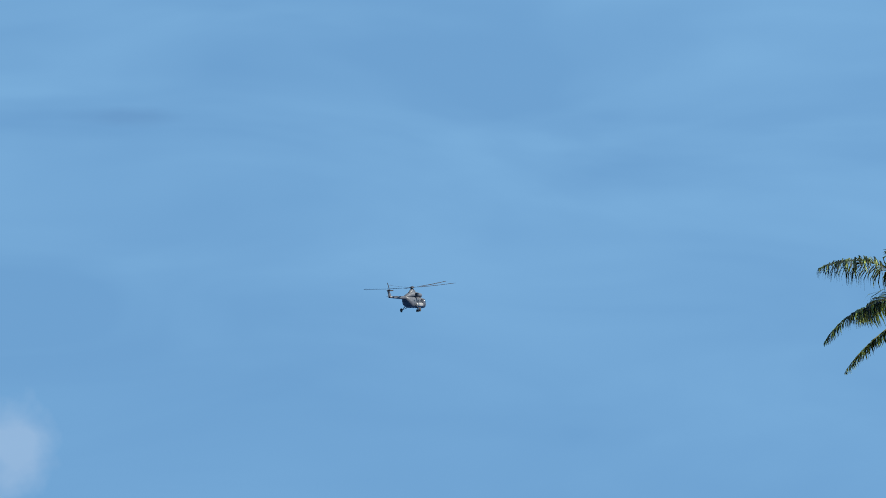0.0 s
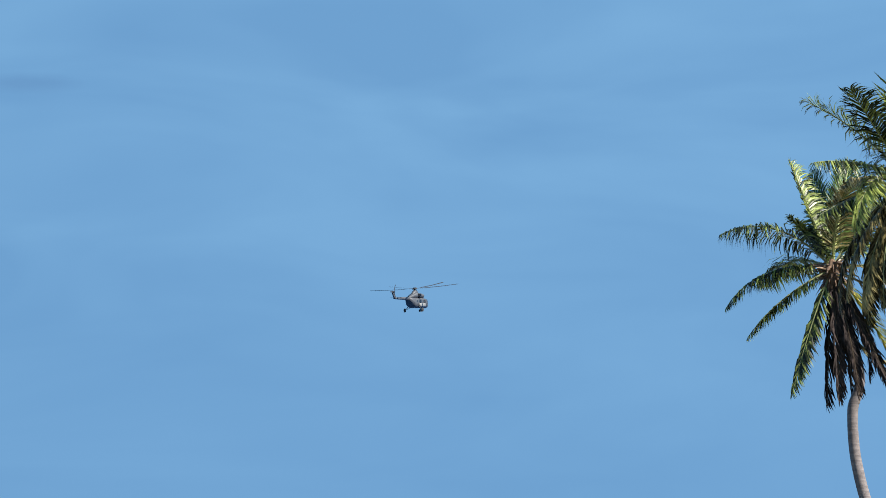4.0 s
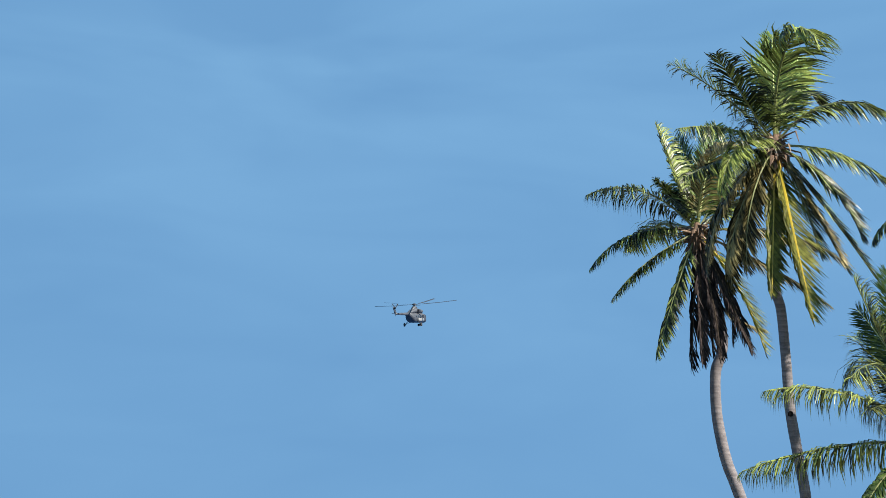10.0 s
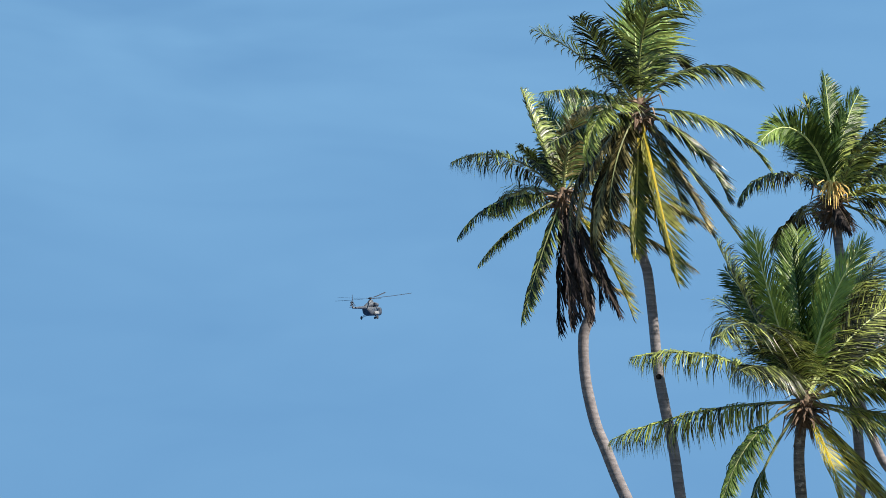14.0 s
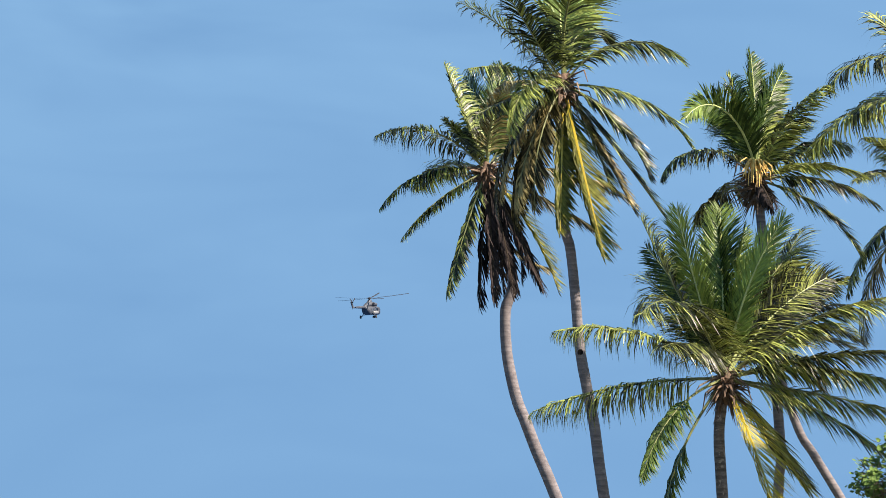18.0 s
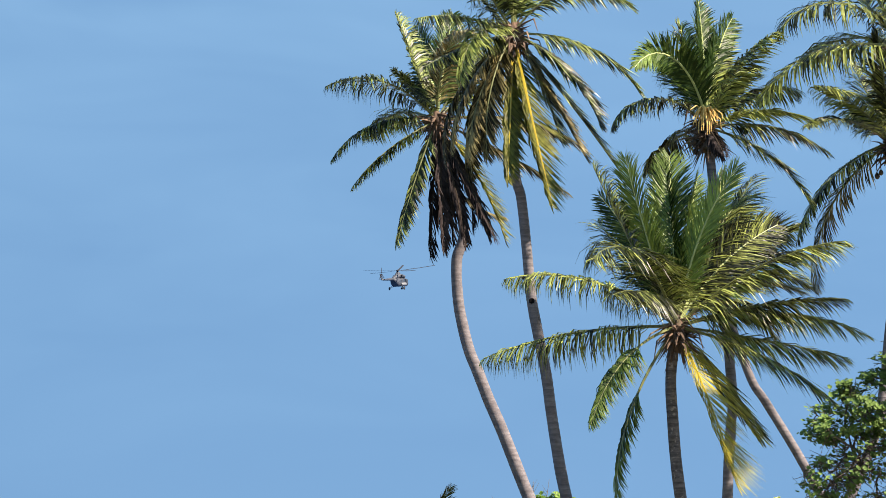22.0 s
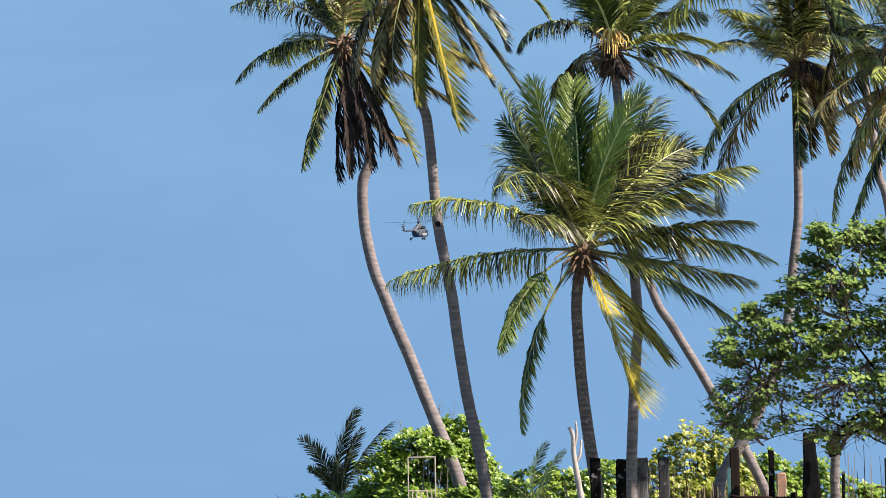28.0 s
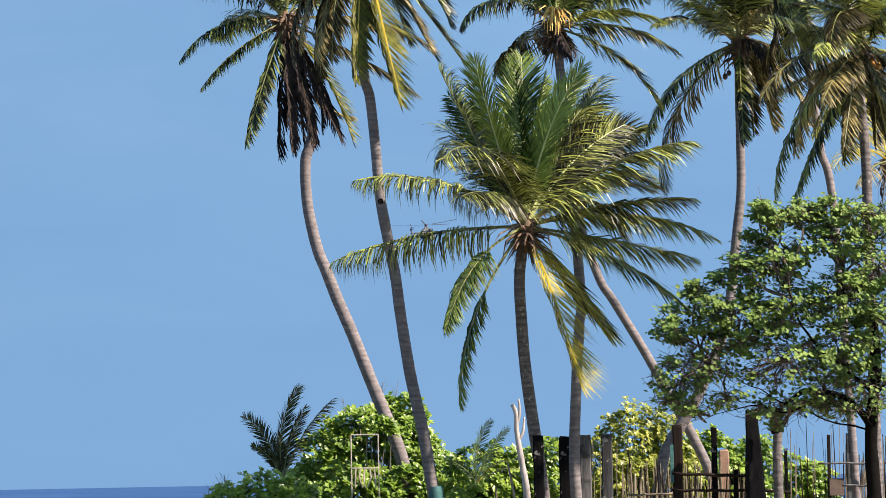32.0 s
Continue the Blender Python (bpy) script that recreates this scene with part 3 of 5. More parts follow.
palm("slim upright coconut palm with an orange flower spray", 3.78, 121.6, (-0.38, 14.59), [(-0.1, 1.57), (-0.09, 2.74), (-0.03, 3.88), (0.04, 5.02), (0.11, 5.95), (0.14, 7.42)], 0.165, 0.13, frond_rows("""
    196/50/119/3.5/g 233/73/117/4.6/f 119/49/12/3.6/g 97/86/26/4.0/f/50 62/79/40/3.9/f/34 319/63/45/3.7/g
    36/45/60/3.8/g 325/17/45/3.7/l 355/8/50/3.7/g 345/-18/48/4.0/g 120/1/39/3.7/g 276/-15/10/3.6/d
    127/76/13/3.3/g 113/44/24/3.7/l 64/48/43/3.8/l 86/84/70/3.7/l 53/65/66/3.5/l
"""), 13, tone=LEAF_WARM, bark=BARK_GREY, flower=True, fibre=2.4, nuts="brown", spathes=10, count=122, broad=1.4)
palm("leaning coconut palm with its crown behind another palm", 8.50, 127, (-4.59, 9.93), [(-0.59, 1.61), (-1.15, 2.85), (-1.81, 4.05), (-2.54, 5.42), (-3.36, 6.81), (-3.85, 7.66)], 0.160, 0.120, frond_rows("""
    55/85/49/4.43/l 30/62/52/3.94/g 35/39/77/3.84/l 180/74/27/4.04/l 34/55/71/3.74/o 62/7/52/4.04/o
    84/67/20/4.73/l 128/42/45/4.04/g
"""), 16, tone=LEAF_WARM, flower=False)
palm("slender coconut palm with a bent foot and dark nuts", 5.90, 124, (2.95, 14.30), [(0.25, 0.95), (0.51, 2.22), (1.01, 3.07), (1.41, 3.71), (2.04, 5.06), (2.38, 6.02), (2.59, 7.13), (2.73, 8.38), (2.91, 9.88), (2.93, 11.40), (2.92, 13.00)], 0.185, 0.112, frond_rows("""
    228/37/36/3.88/g 224/24/47/3.69/l 203/-19/58/4.54/k 151/-29/69/5.30/o 267/-48/15/3.88/k 320/-24/53/3.60/o
    294/36/64/3.79/o 111/47/6/3.88/g 87/86/48/3.88/g 66/50/3/3.79/g 59/34/13/3.88/g 64/-16/56/3.79/o
    118/36/23/3.60/g 285/6/86/3.88/d 106/25/13/3.69/l 75/25/8/3.60/l 66/-12/29/3.60/l 60/13/54/3.69/o
    76/-16/74/3.60/o 285/59/5/3.60/g 258/57/8/3.79/g
"""), 15, tone=LEAF_WARM, bark=BARK_GREY, nuts=((-0.44, -0.3, -1.02, 0.08, NUT_DARK, "dark ripe coconut"), (-0.33, -0.34, -0.92, 0.075, NUT_DARK, "dark ripe coconut")))
palm("leaning coconut palm with golden coconuts and ringed trunk", 11.87, 122, (-2.66, 16.8), [(-0.5, 8.98), (-0.86, 10.96), (-1.06, 12.77), (-1.21, 13.6), (-1.43, 14.59), (-1.7, 15.43)], 0.125, 0.115, frond_rows("""
    195/12/71/5.1/g 201/52/110/4.8/g 306/18/57/4.8/g 50/37/12/4.4/g 97/86/71/5.0/g 136/48/10/4.2/g
    294/-33/30/4.6/k 66/42/-5/5.2/g 293/-26/136/4.5/o 35/-7/68/4.8/g 334/-46/44/4.5/o 180/59/-16/3.5/g
    360/72/-21/3.8/g 128/22/48/4.8/g
"""), 17, tone=LEAF_WARM, leaf=1.25, nuts=tuple((0.3 * math.cos(k * 1.3) - 0.1, -0.25 - 0.1 * (k % 2), -0.25 + 0.16 * math.sin(k * 2.1), 0.095, NUT_GOLD, "golden coconut") for k in range(6)))
palm("dark straight coconut palm with a few orange nuts", 11.88, 116.5, (-0.14, 13.32), [(-0.10, 8.37), (-0.10, 9.63), (-0.15, 10.88), (-0.24, 12.14)], 0.155, 0.136, frond_rows("""
    250/45/119/4.27/o 246/13/46/4.08/g 193/-60/9/4.76/k 180/-36/53/5.05/k 103/44/8/3.98/g 72/45/14/4.37/g
    125/48/55/3.88/g 309/33/75/4.08/g 300/-18/41/4.27/o 247/-16/24/4.08/o 77/-2/95/4.08/o 84/66/44/4.08/g
    221/15/10/3.98/g 222/5/59/4.66/o 59/5/51/4.27/g 251/-40/21/3.88/o 288/-44/8/4.17/o 122/34/69/4.08/g
    263/47/15/4.37/g 127/-12/73/4.27/o 299/33/13/4.27/g 111/16/2/3.98/l 76/32/14/4.17/l 109/-28/12/4.08/l
    70/-32/28/3.79/l 120/-12/-1/4.08/l 95/-35/25/4.08/l 244/43/28/3.98/g
"""), 18, tone=LEAF_WARM, bark=BARK_DARK, nuts=((0.25, -0.3, -0.45, 0.11, NUT_GOLD, "golden coconut"), (0.42, -0.25, -0.5, 0.1, NUT_GOLD, "golden coconut")))
palm("distant yellow-leaved coconut palm", 17.01, 160, (-0.0, 13.36), [(0.0, 8.3), (0.02, 10.88), (0.02, 12.39)], 0.16, 0.13, frond_rows("""
    234/20/64/4.3/y 109/39/20/4.2/y 96/49/11/4.2/y 62/44/21/4.0/y 247/-7/20/4.2/o 298/1/34/4.2/o
    259/-29/11/4.1/d 281/-24/21/4.2/d
"""), 19, count=36)
# its s fronds carry their shade in the leaf colour
palm("young palm with upright fronds, coloured as shaded", -5.0, 128, (0.01, 1.64), [(0.0, 1.27), (0.0, 1.44)], 0.1, 0.1, frond_rows("""
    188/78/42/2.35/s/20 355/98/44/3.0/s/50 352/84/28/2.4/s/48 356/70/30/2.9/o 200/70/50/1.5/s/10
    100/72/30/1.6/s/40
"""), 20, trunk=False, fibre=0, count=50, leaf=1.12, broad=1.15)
palm("young palm sprouting among the shrubs", 0.86, 126, (0.01, 1.45), [(0.0, 1.15), (0.0, 1.32)], 0.1, 0.1, frond_rows("""
    350/96/44/2.0/f/30 352/70/24/1.95/f/40 320/50/60/1.7/y 338/38/50/1.5/y 190/60/40/1.0/f
"""), 21, trunk=False, fibre=0, count=30, leaf=1.0, broad=1.0, tone=LEAF_YOUNG)


# ---- helicopter ----
def ring_loft(s, rings, sides=16):
    """A skin over rings of (x, centre height, half width, half height)."""
    k = len(s.v)
    for x, zc, hw, hh in rings:
        for j in range(sides):
            a = 2 * math.pi * j / sides
            c, d = math.cos(a), math.sin(a)
            s.v.append((x, hw * math.copysign(abs(c) ** 0.75, c), zc + hh * math.copysign(abs(d) ** 0.75, d)))
    for i in range(len(rings) - 1):
        for j in range(sides):
            a, b = k + i * sides + j, k + i * sides + (j + 1) % sides
            s.f.append((a, b, b + sides, a + sides))
    s.f.append(tuple(range(k + sides - 1, k - 1, -1)))
    s.f.append(tuple(range(k + (len(rings) - 1) * sides, k + len(rings) * sides)))


def helicopter():
    """A twin-engined transport helicopter; x points to the nose, and its base is the rotor hub."""
    h = thing("helicopter", (0, 800, 60), "grey twin-engined military transport helicopter in flight over the sea", "helicopter")
    s = Shell()
    ring_loft(s, [(6.1, -3.35, 0.15, 0.2), (5.95, -3.3, 0.6, 0.62), (5.5, -3.2, 0.98, 0.95), (4.7, -3.02, 1.2, 1.12), (3.6, -2.92, 1.25, 1.2), (0, -2.9, 1.25, 1.22),
                  (-2.2, -2.9, 1.25, 1.22), (-3.2, -2.74, 1.14, 1.05), (-4.1, -2.32, 0.86, 0.66), (-4.8, -2.02, 0.5, 0.40)], 18)
    body = part("fuselage", s, GREY_PAINT, h, "dark grey cabin with clamshell rear", smooth=True)
    for y in (-1.27, 1.27):
        for x in (3.2, 1.9, 0.7, -0.5, -1.7):
            w = Shell()
            w.tube([(x, y - 0.012, -2.55), (x, y + 0.012, -2.55)], 0.24, 12)
            part("cabin_window", w, GLASS_DARK, body, "round dark window")
    s = Shell()
    ring_loft(s, [(6.16, -3.2, 0.1, 0.1), (5.98, -3.02, 0.55, 0.5), (5.5, -2.78, 0.99, 0.6), (4.95, -2.62, 1.17, 0.66), (4.6, -2.6, 1.22, 0.6)], 14)
    part("cockpit_glass", s, GLASS_DARK, h, "dark cockpit glazing", smooth=True)
    s = Shell()
    ring_loft(s, [(-3.9, -1.95, 0.52, 0.42), (-5, -1.93, 0.42, 0.36), (-7, -1.92, 0.34, 0.31), (-10, -1.9, 0.24, 0.24), (-11.5, -1.86, 0.19, 0.2)], 12)
    part("tail_boom", s, GREY_PAINT, h, smooth=True)
    s = Shell()
    s.add([(-11.5, -0.12, -2.05), (-11.5, 0.12, -2.05), (-10.8, 0.12, -1.7), (-10.8, -0.12, -1.7), (-12.75, -0.07, -0.35), (-12.75, 0.07, -0.35), (-12.1, 0.07, -0.2), (-12.1, -0.07, -0.2)],
          [(0, 1, 5, 4), (1, 2, 6, 5), (2, 3, 7, 6), (3, 0, 4, 7), (4, 5, 6, 7), (3, 2, 1, 0)])
    part("tail_fin", s, GREY_PAINT, h)
    s = box_shell(-10.6, -9.8, -1.3, 1.3, -1.78, -1.7, 0.02)
    part("stabiliser", s, GREY_PAINT, h)
    s = Shell()
    ring_loft(s, [(4.2, -1.55, 0.5, 0.3), (3.7, -1.35, 0.9, 0.45), (2.4, -1.25, 0.98, 0.55), (0.2, -1.15, 0.95, 0.62), (-1.8, -1.3, 0.8, 0.5), (-3.8, -1.65, 0.5, 0.3), (-4.8, -1.75, 0.2, 0.12)], 14)
    part("engine_cowling", s, GREY_PAINT, h, "grey engine housing under the rotor", smooth=True)
    s = Shell()
    ring_loft(s, [(1.3, -0.9, 0.35, 0.3), (0.8, -0.62, 0.5, 0.5), (0, -0.5, 0.52, 0.6), (-0.8, -0.62, 0.45, 0.45), (-1.9, -0.95, 0.25, 0.2)], 12)
    part("gearbox_fairing", s, GREY_PAINT, h, "grey hump below the rotor head", smooth=True)
    for y in (-1, 1):
        s = box_shell(-0.2, 0.95, min(y * 0.75, y * 1.3), max(y * 0.75, y * 1.3), -1.45, -0.85, 0.06)
        part("exhaust", s, DARK_METAL, h, "dark square engine exhaust")
        s = Shell()
        ring_loft(s, [(2.6, -3.45, 0.1, 0.2), (2.3, -3.45, 0.3, 0.42), (-0.6, -3.45, 0.3, 0.42), (-1.0, -3.45, 0.1, 0.2)], 12)
        s.v = [(a, b + y * 1.38, c) for a, b, c in s.v]
        part("side_tank", s, PALE_PAINT if y < 0 else GREY_PAINT, h, "pale grey side fuel tank", smooth=True)
        s = Shell()
        s.tube([(-1.1, y * 1.1, -3.5), (-1.3, y * 2.2, -4.55)], 0.08, 6)
        s.tube([(-0.2, y * 1.1, -3.95), (-1.3, y * 2.2, -4.55)], 0.05, 6)
        part("strut", s, DARK_METAL, h)
        s = Shell()
        s.tube([(-1.3, y * 2.25 - 0.16, -4.55), (-1.3, y * 2.25 - 0.1, -4.55), (-1.3, y * 2.25 + 0.1, -4.55), (-1.3, y * 2.25 + 0.16, -4.55)], [0.34, 0.44, 0.44, 0.34], 16)
        part("main_wheel", s, BLACK_RUBBER, h, "black rubber wheel")
        s = Shell()
        s.tube([(2.96, y * 0.2 - 0.08, -4.68), (2.96, y * 0.2 + 0.08, -4.68)], 0.3, 14)
        part("nose_wheel", s, BLACK_RUBBER, h, "black rubber wheel")
    s = Shell()
    s.tube([(2.96, 0, -3.9), (2.96, 0, -4.68)], 0.09, 6)
    part("nose_strut", s, DARK_METAL, h)
    # no opening is cut; a dark slab paints the doorway's unlit inside
    s = box_shell(2.3, 3.4, -1.3, -1.22, -3.7, -2.2, 0.02)
    part("side_door", s, DARK_METAL, h, "dark slab in place of an open side doorway")
    s = Shell()
    s.tube([(0, 0, -1.2), (0, 0, -0.2)], [0.3, 0.16], 10)
    part("mast", s, DARK_METAL, h)
    for ob in list(h.children) + list(body.children):
        ob.data.transform(Matrix.Diagonal((0.87, 1, 1, 1)) if max(q.co.x for q in ob.data.vertices) > -2 else Matrix())
    for ob in h.children:
        if ob.name.split(".")[0] != "mast":
            ob.location.z = -0.38
    # main rotor, five blades that cone upwards
    s = Shell()
    s.tube([(0, 0, -0.25), (0, 0, -0.1), (0, 0, 0.12), (0, 0, 0.25)], [0.3, 0.55, 0.5, 0.2], 12)
    rotor = part("main_rotor", s, DARK_METAL, h, "dark five-bladed rotor head")
    for k in range(5):
        s = Shell()
        a = 2 * math.pi * k / 5
        c, d = math.cos(a), math.sin(a)
        line = []
        for r, up in ((0.4, 0), (2.2, 0.03), (2.3, 0.03), (6, 0.16), (10.65, 0.46)):
            half, twist = (0.09, 0.0) if r < 2.25 else (0.26, 0.2)
            for w, t in ((-half, 0), (-half * 0.3, 0.022), (half, 0), (-half * 0.3, -0.022)):
                line.append((r * c - w * d, r * d + w * c, up + t + twist * w))
        faces = [tuple(i * 4 + j for j in range(4)) for i in (0, 4)]
        for i in range(4):
            for j in range(4):
                faces.append((i * 4 + j, i * 4 + (j + 1) % 4, i * 4 + 4 + (j + 1) % 4, i * 4 + 4 + j))
        s.add(line, faces)
        part("rotor_blade", s, DARK_METAL, rotor)
    s = Shell()
    s.tube([(0, -0.2, 0), (0, 0.2, 0)], 0.18, 10)
    tail = part("tail_rotor", s, DARK_METAL, h, "three-bladed tail rotor", (-12.2, -0.35, -0.85))
    for k in range(3):
        a = 2 * math.pi * k / 3
        c, d = math.cos(a), math.sin(a)
        s = Shell()
        s.add([(r * c - w * d, t, r * d + w * c) for r, w in ((0.15, 0.05), (0.6, 0.13), (1.9, 0.13)) for w, t in ((-w, -0.02), (w, -0.02), (w, 0.02), (-w, 0.02))],
              [(0, 1, 5, 4), (1, 2, 6, 5), (2, 3, 7, 6), (3, 0, 4, 7), (4, 5, 9, 8), (5, 6, 10, 9), (6, 7, 11, 10), (7, 4, 8, 11), (8, 9, 10, 11), (3, 2, 1, 0)])
        part("tail_blade", s, DARK_METAL, tail)
    return h, rotor, tail


HELI, ROTOR, TAIL = helicopter()


# ---- shrubs ----
def leaf_fan(s, centre, rng, count, size, axis):
    """A rosette of oval leaves round an axis that points at the light."""
    one = axis.orthogonal().normalized()
    two = axis.cross(one)
    for k in range(count):
        a, th = rng.uniform(0, 6.283), rng.uniform(0.85, 1.5)
        round_ = one * math.cos(a) + two * math.sin(a)
        d = axis * math.cos(th) + round_ * math.sin(th)
        side = d.cross(axis).normalized()
        nrm = side.cross(d)
        ln, w = size * rng.uniform(0.7, 1.2), size * rng.uniform(0.27, 0.38)
        o = centre + d * size * 0.12
        s.add([o, o + d * ln * 0.6 + side * w + nrm * ln * 0.05, o + d * ln - nrm * ln * 0.08, o + d * ln * 0.6 - side * w + nrm * ln * 0.05, o + d * ln * 0.55],
              [(0, 1, 4), (1, 2, 4), (2, 3, 4), (3, 0, 4)])


def shrub(label, x, y, mounds, seed, mat=SHRUB_LEAF, density=26, size=0.19, name="shrub", group="shrubs behind the fence", hollows=()):
    """A shrub with stems and rosettes of leaves over mounds of (dx, dy, dz, rx, ry, rz)."""
    rng = random.Random(seed)
    top = thing(name, (x, y, 0), label, "shrub", group)
    stems, leaves = Shell(), Shell()
    for dx, dy, dz, rx, ry, rz in mounds:
        c = Vector((dx, dy, dz))
        count = int(6.5 * density * (rx * rz + rx * ry + ry * rz))
        for k in range(count):
            d = Vector((rng.gauss(0, 1), rng.gauss(0, 1), rng.gauss(0, 1))).normalized()
            if d.z < -0.6:
                continue
            lump = 1 + 0.42 * noise.noise(d * 2.6 + Vector((seed, dx, dz)))
            r = lump * rng.uniform(0.72, 1.0) ** 0.5
            p = c + Vector((d.x * rx, d.y * ry, d.z * rz)) * r
            if p.z < 0.05 or any((p - Vector(q)).length < r for q, r in hollows):
                continue
            leaf_fan(leaves, p, rng, rng.randint(5, 8), size * rng.uniform(0.8, 1.2), (d * 0.5 + Vector((rng.gauss(0.45, 0.26), rng.gauss(-0.38, 0.26), rng.gauss(0.72, 0.24)))).normalized())
            if k % 30 == 0:
                foot = Vector((dx * 0.6 + rng.uniform(-0.3, 0.3), dy * 0.6, 0))
                mid = foot.lerp(p, 0.5) + Vector((rng.uniform(-0.2, 0.2), rng.uniform(-0.2, 0.2), 0.15))
                stems.tube([foot, mid, p], [0.03, 0.02, 0.008], 4)
    part("stem_tangle", stems, TWIG, top, "thin grey stems", kind="stuff")
    part("foliage", leaves, mat, top, kind="stuff")
    return top


shrub("big round-leaved green beach shrub under the palms", -2.45, 137.0, (
    (0, 0, 2.6, 1.6, 1.3, 1.5), (1.0, 0.3, 3.2, 0.9, 0.9, 1.2), (-1.2, 0, 2.0, 1.2, 1.0, 1.5), (1.7, -0.3, 1.6, 1.1, 1.0, 1.4), (2.6, 0, 1.2, 0.8, 0.8, 1.0), (-2.3, 0, 1.2, 0.9, 0.8, 0.9),
    (-0.6, -2.8, 0.7, 1.5, 0.9, 1.35), (1.2, -2.8, 0.6, 1.4, 0.9, 1.25), (2.6, -2.6, 0.5, 1.0, 0.8, 1.1),
    (0.28, -2.7, 3.3, 0.5, 0.3, 0.3), (0.62, -2.7, 3.15, 0.22, 0.2, 0.16), (1.1, -2.8, 1.6, 0.45, 0.3, 0.4)), 31,
    hollows=(((-0.1, -1.4, 2.75), 0.62), ((-0.7, -1.1, 3.3), 0.5), ((0.5, -1.3, 2.3), 0.4)))
shrub("bright green beach shrub", 1.12, 128.0, ((0, 0, 1.4, 1.3, 0.9, 1.1), (1.2, 0, 1.6, 0.9, 0.8, 0.9), (2.2, 0, 1.7, 0.9, 0.8, 1.0),
    (0.2, -1.3, 0.7, 1.2, 0.8, 1.05), (1.7, -1.3, 0.7, 1.3, 0.8, 1.15)), 32)
shrub("yellow-green beach shrub behind the fence posts", 5.88, 130.5, ((0, 0, 2.0, 1.1, 0.9, 1.7), (1.0, 0, 2.1, 0.9, 0.8, 1.3), (-1.0, 0, 1.5, 0.8, 0.8, 1.3),
    (-0.5, -1.4, 0.9, 1.2, 0.8, 1.3), (0.9, -1.4, 0.9, 1.1, 0.8, 1.2)), 33, SHRUB_YELLOW, density=34, size=0.15)
shrub("bright green beach shrub", 8.19, 131.5, ((0, 0, 1.6, 1.1, 0.9, 1.3), (1.3, 0, 1.5, 1.0, 0.8, 1.2),
    (0.4, -1.4, 0.7, 1.3, 0.8, 1.2)), 34, SHRUB_LEAF)
shrub("glossy green shrub behind the paling fence", 10.42, 124.5, ((0, 0, 1.15, 0.8, 0.6, 0.8), (0.55, 0, 1.05, 0.5, 0.5, 0.65)), 35, SHRUB_LEAF, density=30, size=0.18)


